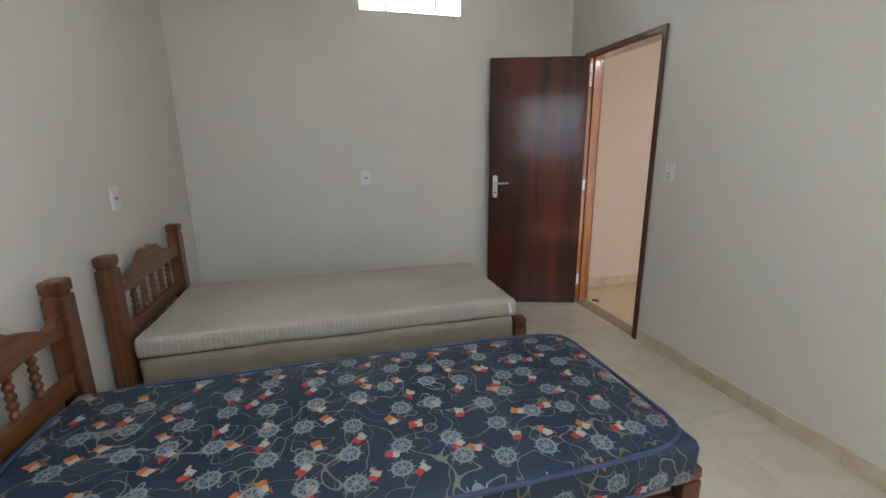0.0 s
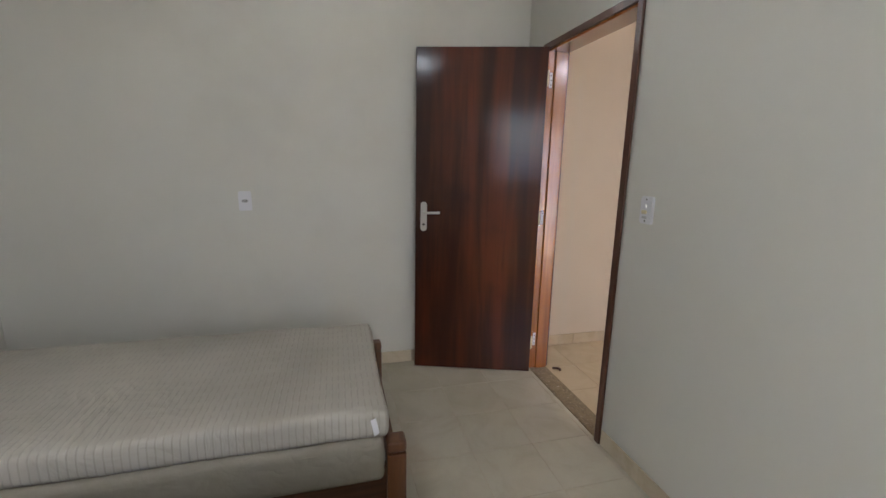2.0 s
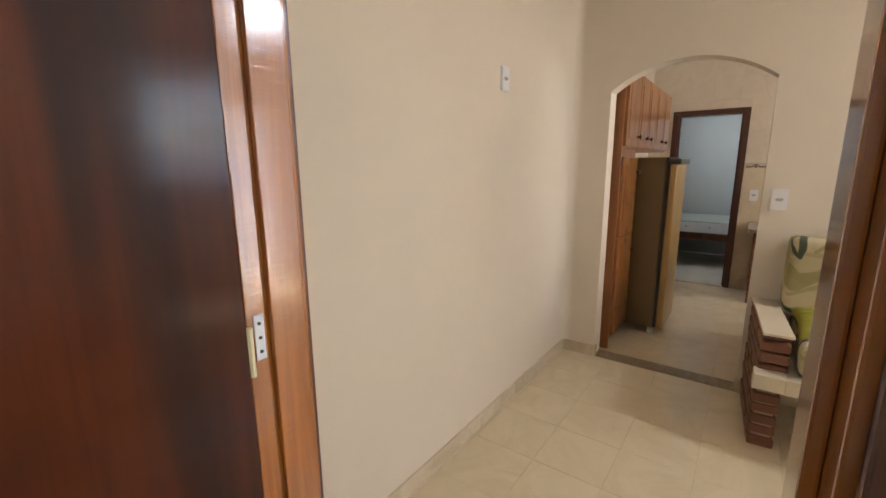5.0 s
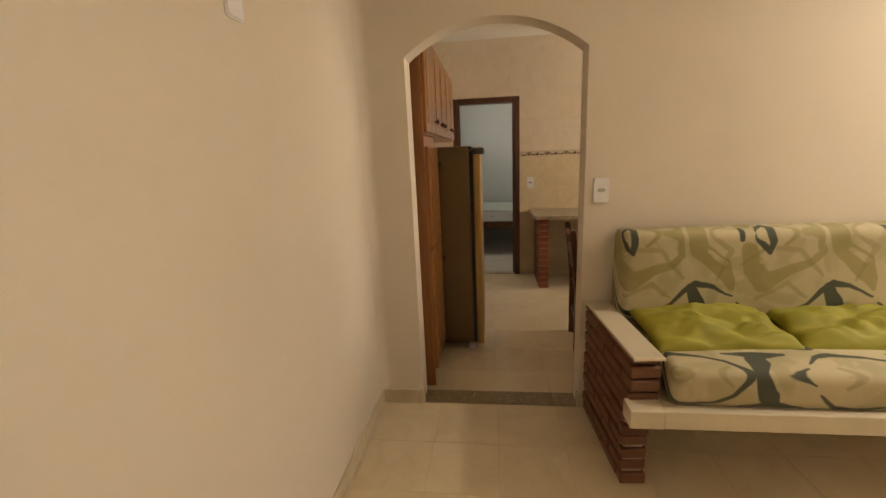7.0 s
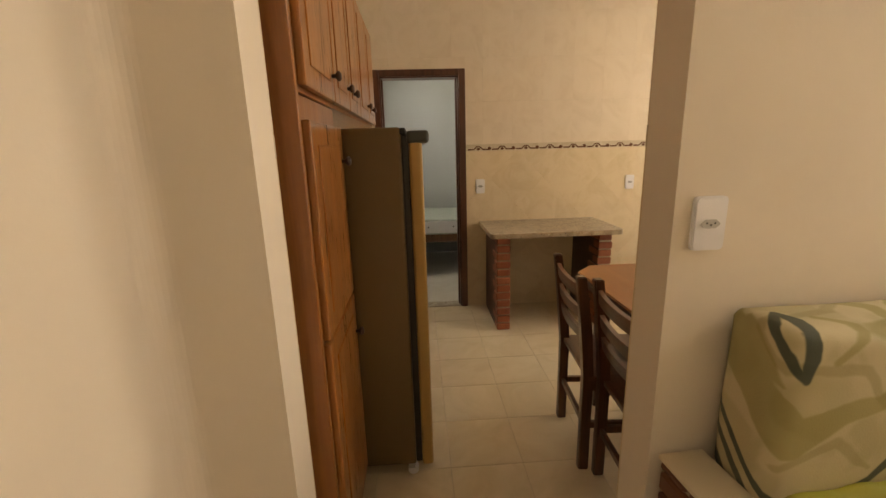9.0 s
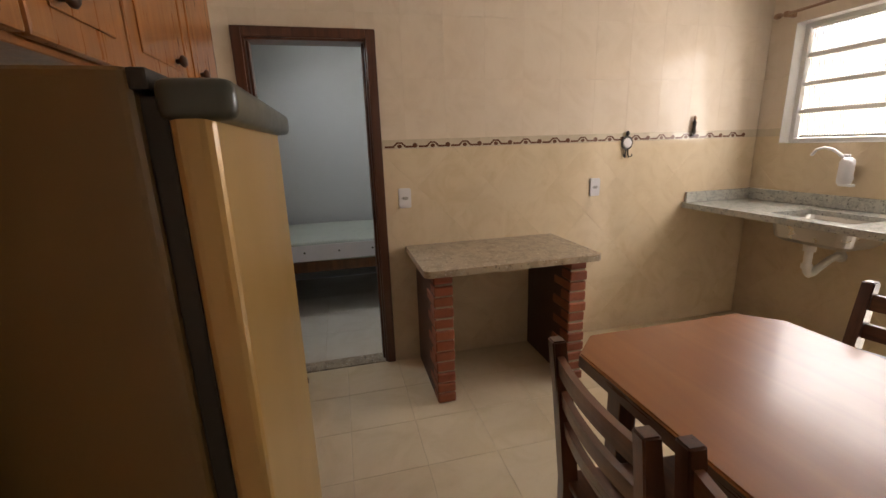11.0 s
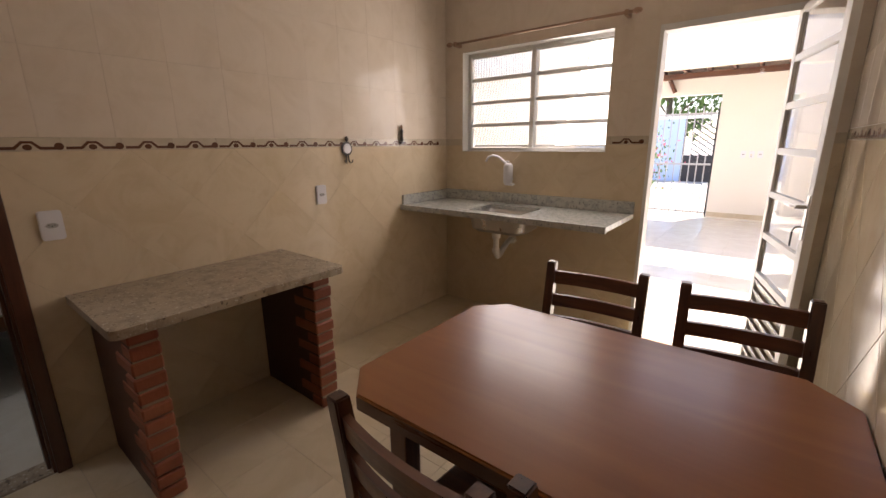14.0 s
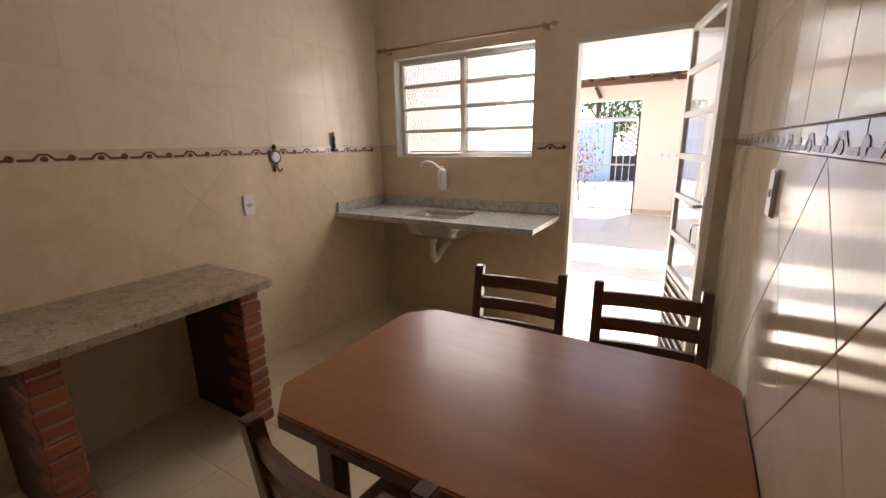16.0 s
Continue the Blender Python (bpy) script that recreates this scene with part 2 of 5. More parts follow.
def swirls(name, shift):
    """Beige upholstery printed with olive clouds and dark green swirls."""
    k = Mat(name, 0.75)
    x, y, z = k.xyz()
    u, v = y * -1.0, z - x + shift
    P, Q = 0.58, 0.46
    wob = (k.noise(9, 2) - 0.5) * 0.028
    a = ((u + 0.97 + 5.8) / P).fract() * P + wob
    b = ((v - 0.085 + 4.6) / Q).fract() * Q + 0.085 + wob
    c = k.mix(k.noise(5.5, 2, 0.5, 0.8).smooth(0.48, 0.6), (0.50, 0.43, 0.27), (0.42, 0.36, 0.21))
    pale = strokes(k, a, b, [[(0.02, 0.36, 0.006), (0.12, 0.44, 0.010), (0.25, 0.42, 0.012), (0.36, 0.30, 0.008)], [(0.10, 0.20, 0.008), (0.22, 0.27, 0.012), (0.30, 0.20, 0.006)], [(0.45, 0.50, 0.006), (0.55, 0.42, 0.014), (0.50, 0.28, 0.006)]])
    c = k.mix(pale.smooth(0.004, -0.004) * 0.6, c, (0.30, 0.25, 0.12))
    olive = strokes(k, a, b, [
        [(0.041, 0.431, 0.030), (0.076, 0.333, 0.042), (0.117, 0.273, 0.046), (0.218, 0.331, 0.024), (0.302, 0.359, 0.018), (0.348, 0.406, 0.016), (0.33, 0.481, 0.013), (0.251, 0.502, 0.010), (0.188, 0.447, 0.008)],
        [(0.383, 0.540, 0.036), (0.423, 0.424, 0.040), (0.512, 0.347, 0.046), (0.575, 0.248, 0.018)]])
    gaps = strokes(k, a, b, [[(0.10, 0.372, 0.010), (0.17, 0.352, 0.012)], [(0.46, 0.415, 0.010), (0.53, 0.365, 0.012)]])
    c = k.mix((olive.smooth(0.004, -0.004) - gaps.smooth(0.003, -0.003)).op("MAXIMUM", 0.0) * 0.62, c, (0.235, 0.205, 0.045))
    dark = strokes(k, a, b, [
        [(0.009, 0.47, 0.012), (0.014, 0.505, 0.012), (0.036, 0.524, 0.011), (0.085, 0.527, 0.013), (0.126, 0.497, 0.017), (0.136, 0.457, 0.017), (0.129, 0.412, 0.009)],
        [(0.129, 0.412, 0.009), (0.094, 0.449, 0.013), (0.066, 0.481, 0.004)],
        [(0.016, 0.172, 0.004), (0.066, 0.126, 0.011), (0.132, 0.113, 0.014), (0.24, 0.133, 0.007), (0.309, 0.166, 0.008), (0.363, 0.231, 0.013), (0.411, 0.268, 0.016), (0.474, 0.253, 0.010), (0.575, 0.204, 0.004)],
        [(0.395, 0.245, 0.026), (0.425, 0.165, 0.036), (0.44, 0.125, 0.026), (0.545, 0.113, 0.007)], [(0.43, 0.125, 0.024), (0.33, 0.112, 0.006)]])
    c = k.mix(dark.smooth(0.003, -0.003) * 0.93, c, (0.030, 0.044, 0.028))
    k.set("Base Color", c)
    return k.bump(k.noise(260, 2) + k.noise(7, 3) * 5.0, 0.2, 0.004).m


def veneer():
    """Dark red veneer in broad upright bands under rippled varnish."""
    k = Mat("dark_varnished_door", 0.3, coat=0.42, spec=0.15)
    k.set("Coat Roughness", 0.13)
    band = k.noise(1.0, 3, 0.55, 0.3, k.stretched(7.5, 7.5, 0.55))
    grain = k.noise(1.0, 4, 0.6, 0.3, k.stretched(55, 55, 1.6))
    blot = k.noise(2.2, 3, 0.55)
    c = k.mix(band.smooth(0.36, 0.68), (0.034, 0.009, 0.0042), (0.105, 0.0230, 0.0065))
    c = k.mix(grain.smooth(0.45, 0.8) * 0.4, c, (0.03, 0.008, 0.0055))
    c = k.mix(blot.smooth(0.5, 0.8) * 0.55, c, (0.028, 0.009, 0.006))
    k.set("Base Color", c).set("Roughness", k.noise(9, 3) * 0.15 + 0.33)
    ripple = k.noise(1.0, 3, 0.6, 0.0, k.stretched(4, 4, 55))
    return k.bump(ripple * 1.8 + grain * 0.15 + k.noise(6, 2) * 1.5, 0.2, 0.003).m


def laminate(name, dark, light):
    """Smooth printed wood laminate, dulled by use."""
    k = Mat(name, 0.34, coat=0.16, spec=0.35)
    k.set("Coat Roughness", 0.12)
    grain = k.noise(0.8, 4, 0.55, 0.6, k.stretched(1.5, 18, 18))
    c = k.mix(grain.smooth(0.3, 0.8), dark, light)
    c = k.mix(k.noise(3, 4).smooth(0.45, 0.85) * 0.3, c, tuple(v * 0.8 for v in dark))
    return k.set("Base Color", c).set("Roughness", k.noise(6, 4) * 0.16 + 0.28).bump(k.noise(5, 2), 0.03, 0.003).m


def enamel(name, col, rough, metal=0.0):
    """Smooth baked enamel with a faint unevenness of sheen."""
    k = Mat(name, rough, metal, 0.25)
    n = k.noise(2.5, 3, 0.5)
    k.set("Base Color", k.mix(n.smooth(0.35, 0.8) * 0.3, col, tuple(v * 0.72 for v in col)))
    return k.set("Roughness", n * 0.12 + (rough - 0.06)).bump(k.noise(5, 1), 0.03, 0.003).m


M_BEDWALL = paint("bedroom_paint", (0.66, 0.64, 0.575), (0.52, 0.49, 0.42), amount=0.35)
M_WALL = paint("cream_paint", (0.69, 0.61, 0.51), (0.57, 0.495, 0.40), amount=0.3)
M_WHITE = paint("white_ceiling_paint", (0.8, 0.78, 0.74), (0.7, 0.67, 0.6), amount=0.2)
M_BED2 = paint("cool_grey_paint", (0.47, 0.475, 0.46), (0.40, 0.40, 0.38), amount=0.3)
M_OUT = paint("garage_paint", (0.82, 0.77, 0.69), (0.74, 0.69, 0.61), amount=0.25)
M_TILE = porcelain("floor_porcelain", (0.69, 0.58, 0.41), (0.61, 0.50, 0.335))
M_TILE2 = porcelain("pale_porcelain", (0.57, 0.525, 0.415), (0.50, 0.45, 0.345))
M_TILE3 = porcelain("garage_ceramic", (0.70, 0.66, 0.58), (0.64, 0.59, 0.5), 0.12)
M_GROUT = plain("floor_grout", (0.55, 0.46, 0.34), 0.7)
M_SKIRT = porcelain("skirting_porcelain", (0.66, 0.57, 0.43), (0.52, 0.42, 0.29), 0.2)
M_GL_UP = glazed("upper_wall_tile", (0.72, 0.625, 0.51), (0.66, 0.56, 0.44), 0.11, 0.16)
M_GL_LOW = glazed("lower_wall_tile", (0.69, 0.575, 0.41), (0.61, 0.49, 0.325), 0.10, 0.25)
M_GL_BORDER = glazed("border_tile", (0.60, 0.52, 0.40), (0.5, 0.42, 0.31))
M_MOTIF = plain("border_motif_brown", (0.13, 0.055, 0.03), 0.25)
M_WGROUT = plain("wall_grout", (0.60, 0.51, 0.39), 0.8)
M_DOOR = veneer()
M_JAMB = wood("red_brown_varnish", (0.26, 0.074, 0.010), (0.42, 0.135, 0.018), "z", 0.2, 1.0, 1.0, 2.5)
M_TRIM = wood("dark_trim_wood", (0.065, 0.023, 0.013), (0.135, 0.048, 0.025), "z", 0.35, 0.3)
M_BEDWOOD = wood("bed_wood", (0.085, 0.030, 0.010), (0.195, 0.076, 0.023), "z", 0.35, 0.3)
M_BEDWOODX = wood("bed_rail_wood", (0.05, 0.02, 0.01), (0.12, 0.05, 0.022), "x", 0.45, 0.15)
M_BEDWOODY = wood("headboard_wood", (0.10, 0.036, 0.012), (0.22, 0.088, 0.027), "y", 0.35, 0.3)
M_CAB = wood("cabinet_varnish", (0.26, 0.090, 0.020), (0.42, 0.17, 0.043), "z", 0.3, 0.4)
M_CABSIDE = wood("cabinet_side", (0.24, 0.083, 0.019), (0.34, 0.128, 0.031), "z", 0.4, 0.25)
M_KNOB = wood("knob_wood", (0.045, 0.017, 0.009), (0.09, 0.035, 0.018), "z", 0.35, 0.3)
M_CHAIR = wood("chair_wood", (0.055, 0.018, 0.009), (0.14, 0.05, 0.022), "z", 0.32, 0.35)
M_CHAIRX = wood("chair_slat_wood", (0.06, 0.02, 0.01), (0.15, 0.055, 0.025), "x", 0.32, 0.35)
M_TABLE = laminate("table_laminate", (0.265, 0.090, 0.020), (0.33, 0.120, 0.028))
M_TABLE_EDGE = wood("table_edge", (0.07, 0.024, 0.011), (0.12, 0.042, 0.018), "x", 0.3, 0.3)
M_GRAN = granite("bench_granite", (0.40, 0.325, 0.235), (0.28, 0.22, 0.155), (0.12, 0.09, 0.06), 0.3, 0.6)
M_GRAN2 = granite("sink_granite", (0.50, 0.50, 0.46), (0.36, 0.37, 0.35), (0.13, 0.13, 0.13), 0.18)
M_GRAN3 = granite("threshold_granite", (0.27, 0.205, 0.12), (0.21, 0.16, 0.09), (0.12, 0.09, 0.05), 0.4)
M_BRICK = brick_mat("glazed_brick", (0.235, 0.062, 0.028), (0.31, 0.10, 0.045))
M_BRICK2 = brick_mat("varnished_brick", (0.125, 0.046, 0.022), (0.17, 0.066, 0.033), 0.4)
M_MORTAR = plain("mortar", (0.36, 0.29, 0.21), 0.9)
M_BRICKDARK = brick_mat("dark_side_brick", (0.055, 0.02, 0.012), (0.085, 0.032, 0.018), 0.5)
M_PLASTIC = plain("white_plastic", (0.75, 0.74, 0.76), 0.35, wear=0.05)
M_GREYPL = plain("grey_plastic", (0.42, 0.41, 0.40), 0.45)
M_YELLOW = plain("aged_switch", (0.62, 0.53, 0.32), 0.4)
M_STEEL = plain("brushed_steel", (0.55, 0.54, 0.52), 0.3, 1.0)
M_DARKMET = plain("dark_metal", (0.06, 0.055, 0.05), 0.4, 0.6)
# One bronze: shade put into the side's colour, reflected brightness into the door's.
M_FRIDGE = enamel("fridge_side_shaded", (0.15, 0.092, 0.032), 0.4)
M_FRIDGEDOOR = enamel("fridge_door_lit", (0.42, 0.265, 0.09), 0.38, 0.2)
M_GASKET = plain("black_gasket", (0.02, 0.018, 0.016), 0.6)
M_HANDLEPL = plain("charcoal_plastic", (0.045, 0.05, 0.042), 0.32, 0.0, 0.2)
M_NAUT = nautical()
M_SWIRL, M_SWIRL_SEAT = swirls("swirl_upholstery", 0.0), swirls("swirl_seat_upholstery", -0.215)
M_LIME = plain("lime_fabric", (0.29, 0.265, 0.026), 0.7, wear=0.35)
M_PIPING = plain("navy_piping", (0.04, 0.062, 0.13), 0.6)
M_ALU = plain("white_enamel", (0.72, 0.71, 0.68), 0.35, wear=0.1)
M_GLASS, M_FLUTE, M_BLOCK = glass("clear_glass", 0.02), glass("fluted_glass", 0.22, (0.95, 0.92, 0.86), 420), glass("glass_block", 0.15, (0.96, 1.0, 1.0), 90)
M_CAP = plain("cream_cap_tile", (0.65, 0.57, 0.43), 0.32, wear=0.08)
M_PVC = plain("white_pvc", (0.72, 0.70, 0.66), 0.35, wear=0.15)
M_RODWOOD = wood("rod_wood", (0.30, 0.17, 0.10), (0.42, 0.26, 0.16), "x", 0.4, 0.2)
M_BROWNWOOD = wood("roof_timber", (0.10, 0.04, 0.025), (0.2, 0.09, 0.05), "x", 0.6, 0.0)
M_CLAY = brick_mat("clay_roof_tile", (0.30, 0.13, 0.07), (0.42, 0.2, 0.11), 0.8)
M_BLUE = paint("pale_blue_paint", (0.40, 0.52, 0.74), (0.33, 0.43, 0.6), amount=0.4)
M_IRON = plain("dark_iron", (0.03, 0.03, 0.035), 0.5, 0.3)
M_GREYIRON = plain("grey_gate_paint", (0.42, 0.42, 0.43), 0.45)
M_GROUND = plain("street_paving", (0.42, 0.40, 0.36), 0.85)
M_RUBBER = plain("brown_rubber", (0.09, 0.045, 0.03), 0.6)


def leafmat(name, c1, c2):
    k = Mat(name, 0.55)
    g = k.tree.nodes.new("ShaderNodeNewGeometry").outputs["Random Per Island"]
    return k.set("Base Color", k.mix(Val(k.tree, g), c1, c2)).m


M_LEAF = leafmat("foliage", (0.035, 0.085, 0.015), (0.11, 0.19, 0.035))
M_FLOWER = leafmat("pink_blossom", (0.5, 0.06, 0.12), (0.6, 0.2, 0.25))
M_BARK = plain("bark", (0.12, 0.09, 0.06), 0.9)


def rumpled():
    """Old plain ticking, creased and a little soiled."""
    k = Mat("plain_ticking", 0.85)
    n = k.noise(4, 4, 0.6)
    k.set("Base Color", k.mix(n.smooth(0.4, 0.8) * 0.6, (0.29, 0.255, 0.20), (0.205, 0.175, 0.13)))
    crease = (k.noise(7, 2, 0.5, 0.4, k.stretched(1, 1, 1.6)) - 0.5).abs()
    return k.bump(crease * 6.0 + k.noise(120, 2) * 0.3, 0.3, 0.008).m


def striped():
    k = Mat("striped_ticking", 0.8)
    x, y, z = k.xyz()
    line = ((x * 2 * math.pi / 0.023) + k.noise(12, 2) * 1.5).sin().smooth(0.6, 0.98)
    dash = ((y * 90.0) + k.noise(20, 2) * 6.0).sin().smooth(-0.6, 0.2)
    c = k.mix(k.noise(2.5, 4).smooth(0.35, 0.8), (0.47, 0.435, 0.375), (0.395, 0.36, 0.305))
    k.set("Base Color", k.mix(line * dash * 0.26, c, (0.25, 0.225, 0.185)))
    return k.bump(line * 0.5 + (k.noise(4.5, 3, 0.5, 1.2) - 0.5).abs() * 9.0, 0.4, 0.006).m


M_STRIPE = striped()
M_LINEN = rumpled()
M_PALE = plain("pale_green_ticking", (0.36, 0.385, 0.335), 0.8, wear=0.3)


def lamp_mat(name, strength, col):
    k = Mat(name, 0.4)
    return k.set("Emission Color", (*col, 1)).set("Emission Strength", strength).m


M_LED = lamp_mat("led_disc", 3.0, (0.93, 0.98, 1.0))
M_DAY = lamp_mat("bright_daylight", 1.6, (0.9, 0.97, 1.0))


# ---- building helpers ----
def finish(name, bm, material, parent=None, label="", smooth=False):
    me = bpy.data.meshes.new(name)
    bmesh.ops.recalc_face_normals(bm, faces=bm.faces)
    bm.to_mesh(me)
    bm.free()
    for m in (material if isinstance(material, (list, tuple)) else [material]):
        me.materials.append(m)
    if smooth:
        for p in me.polygons:
            p.use_smooth = True
    ob = new(name, me)
    if parent:
        ob.parent = parent
    if label:
        ob["label"] = label
    return ob


def part(name, bm, material, parent, label="", smooth=False):
    return finish(name, bm, material, parent, label, smooth)


def thing(name, x, y, z, label, category, group="", rz=0.0, kind=""):
    ob = new(name)
    ob.empty_display_size = 0.1
    ob.matrix_basis = pose(x, y, z, 0, 0, rz)
    return tagged(ob, label, category, group, kind)


def box(bm, x0, x1, y0, y1, z0, z1, mi=0):
    v = [bm.verts.new(p) for p in ((x0, y0, z0), (x1, y0, z0), (x1, y1, z0), (x0, y1, z0), (x0, y0, z1), (x1, y0, z1), (x1, y1, z1), (x0, y1, z1))]
    for f in ((0, 3, 2, 1), (4, 5, 6, 7), (0, 1, 5, 4), (1, 2, 6, 5), (2, 3, 7, 6), (3, 0, 4, 7)):
        bm.faces.new([v[i] for i in f]).material_index = mi
    return v


def rbox(x0, x1, y0, y1, z0, z1, r=0.004, seg=2):
    bm = bmesh.new()
    box(bm, x0, x1, y0, y1, z0, z1)
    if r:
        bmesh.ops.bevel(bm, geom=bm.edges[:], offset=r, segments=seg, profile=0.6, affect="EDGES")
    return bm


def soft_box(x0, x1, y0, y1, z0, z1, r, sag=0.0, seed=0, cuts=10):
    """A cushion: a rounded box with swell and small unevenness."""
    bm = rbox(x0, x1, y0, y1, z0, z1, r, 4)
    bmesh.ops.subdivide_edges(bm, edges=[e for e in bm.edges if e.calc_length() > 0.12], cuts=cuts, use_grid_fill=True)
    cx, cy, cz = (x0 + x1) / 2, (y0 + y1) / 2, (z0 + z1) / 2
    for v in bm.verts:
        n = noise.noise_vector(Vector((v.co.x * 3 + seed, v.co.y * 3, v.co.z * 3)))
        fx, fy = (v.co.x - cx) / (x1 - x0) * 2, (v.co.y - cy) / (y1 - y0) * 2
        v.co += n * 0.012
        if v.co.z > cz:
            v.co.z += sag * (1 - fx * fx) * (1 - fy * fy)
    return bm


def lathe(profile, steps=16, axis="z", at=(0, 0, 0), bm=None):
    """Turns (radius, height) pairs round an axis."""
    bm = bm or bmesh.new()
    rings = []
    for r, h in profile:
        ring = []
        for i in range(steps):
            a = 2 * math.pi * i / steps
            p = (r * math.cos(a), r * math.sin(a), h)
            p = {"z": p, "x": (p[2], p[0], p[1]), "y": (p[0], p[2], p[1])}[axis]
            ring.append(bm.verts.new((p[0] + at[0], p[1] + at[1], p[2] + at[2])))
        rings.append(ring)
    for a, b in zip(rings, rings[1:]):
        for i in range(steps):
            j = (i + 1) % steps
            bm.faces.new((a[i], a[j], b[j], b[i]))
    bm.faces.new(rings[0]), bm.faces.new(rings[-1])
    return bm


def tube(points, r, steps=10, bm=None):
    """A round bar along points."""
    bm = bm or bmesh.new()
    pts = [Vector(p) for p in points]
    rings, side = [], None
    for i, p in enumerate(pts):
        d = (pts[min(i + 1, len(pts) - 1)] - pts[max(i - 1, 0)]).normalized()
        if side is None:
            side = d.orthogonal().normalized()
        side = (side - d * side.dot(d)).normalized()
        up = d.cross(side)
        rings.append([bm.verts.new(p + (side * math.cos(2 * math.pi * k / steps) + up * math.sin(2 * math.pi * k / steps)) * r) for k in range(steps)])
    for a, b in zip(rings, rings[1:]):
        for i in range(steps):
            j = (i + 1) % steps
            bm.faces.new((a[i], a[j], b[j], b[i]))
    bm.faces.new(rings[0]), bm.faces.new(rings[-1])
    return bm


def slab(outline, lo, hi, plane="z", bm=None):
    """An outline drawn in a plane and given thickness along its normal."""
    bm = bm or bmesh.new()
    put = {"z": lambda a, b, c: (a, b, c), "x": lambda a, b, c: (c, a, b), "y": lambda a, b, c: (a, c, b)}[plane]
    low = [bm.verts.new(put(a, b, lo)) for a, b in outline]
    high = [bm.verts.new(put(a, b, hi)) for a, b in outline]
    n = len(outline)
    bm.faces.new(low[::-1]), bm.faces.new(high)
    for i in range(n):
        j = (i + 1) % n
        bm.faces.new((low[i], low[j], high[j], high[i]))
    return bm


def wall(name, axis, t0, t1, a0, a1, z0, z1, material, openings=(), label="plain painted plaster wall"):
    """A wall of thickness t0..t1 across axis, from a0 to a1, with rectangular openings (a, a, z, z)."""
    bm = bmesh.new()
    cuts = sorted({a0, a1, *(c for o in openings for c in o[:2] if a0 < c < a1)})
    for p, q in zip(cuts, cuts[1:]):
        z = z0
        for o in sorted((o for o in openings if o[0] <= p and q <= o[1]), key=lambda o: o[2]):
            if o[2] > z:
                box(bm, *((t0, t1, p, q) if axis == "x" else (p, q, t0, t1)), z, o[2])
            z = o[3]
        if z < z1:
            box(bm, *((t0, t1, p, q) if axis == "x" else (p, q, t0, t1)), z, z1)
    return tagged(finish(name, bm, material), label, "wall", kind="structure")


def clip(poly, lo_a, hi_a, lo_b, hi_b):
    for k, lim, keep in ((0, lo_a, 1), (0, hi_a, -1), (1, lo_b, 1), (1, hi_b, -1)):
        out = []
        for i, p in enumerate(poly):
            q = poly[(i + 1) % len(poly)]
            inp, inq = (p[k] - lim) * keep >= 0, (q[k] - lim) * keep >= 0
            if inp:
                out.append(p)
            if inp != inq:
                s = (lim - p[k]) / (q[k] - p[k])
                out.append((p[0] + s * (q[0] - p[0]), p[1] + s * (q[1] - p[1])))
        poly = out
        if len(poly) < 3:
            return []
    return poly


# ---- rooms: measured planes ----
EX, NB, NL, WX = 2.05, 3.50, 3.53, -1.11
AX, AXK, KX, SY = 4.650, 4.780, 7.278, -0.118
CEIL, KCEIL = 2.78, 2.62


def floor_area(name, x0, x1, y0, y1, ox, oy, pitch, material, label, z=0.0, inset=()):
    """A screed with tiles laid on it, each a piece of its own."""
    bm = bmesh.new()
    box(bm, x0, x1, y0, y1, z - 0.12, z - 0.0018)
    base = tagged(finish(name, bm, M_GROUT), label, "floor", kind="structure")
    shared = {}
    i0, i1 = math.floor((x0 - ox) / pitch), math.ceil((x1 - ox) / pitch)
    j0, j1 = math.floor((y0 - oy) / pitch), math.ceil((y1 - oy) / pitch)
    g = 0.0011
    for i in range(i0, i1):
        for j in range(j0, j1):
            xa, xb = max(x0, ox + i * pitch + g), min(x1, ox + (i + 1) * pitch - g)
            ya, yb = max(y0, oy + j * pitch + g), min(y1, oy + (j + 1) * pitch - g)
            if xb - xa < 0.01 or yb - ya < 0.01:
                continue
            key = (round(xb - xa, 3), round(yb - ya, 3))
            if key not in shared:
                t = bmesh.new()
                w, d = key[0] / 2, key[1] / 2
                box(t, -w, w, -d, d, -0.008, 0)
                bmesh.ops.bevel(t, geom=[e for e in t.edges if all(v.co.z > -0.001 for v in e.verts)], offset=0.0008, segments=1, affect="EDGES")
                me = bpy.data.meshes.new("tile")
                t.to_mesh(me), t.free()
                me.materials.append(material)
                shared[key] = me
            ob = new("tile", shared[key])
            ob.parent = base
            ob.location = ((xa + xb) / 2, (ya + yb) / 2, z)
    return base


def skirting(name, runs, material=M_SKIRT, h=0.085, t=0.009):
    """Runs of skirting tile: (axis, plane, way, a0, a1)."""
    top = tagged(new(name), "beige porcelain skirting along the wall", "baseboard", kind="structure")
    for axis, plane, way, a0, a1 in runs:
        n = max(1, round((a1 - a0) / 0.42))
        for i in range(n):
            p, q = a0 + (a1 - a0) * i / n + 0.001, a0 + (a1 - a0) * (i + 1) / n - 0.001
            lo, hi = sorted((plane, plane + way * t))
            part("skirting_tile", rbox(*((lo, hi, p, q) if axis == "x" else (p, q, lo, hi)), 0, h, 0.002, 1), material, top)
    return top


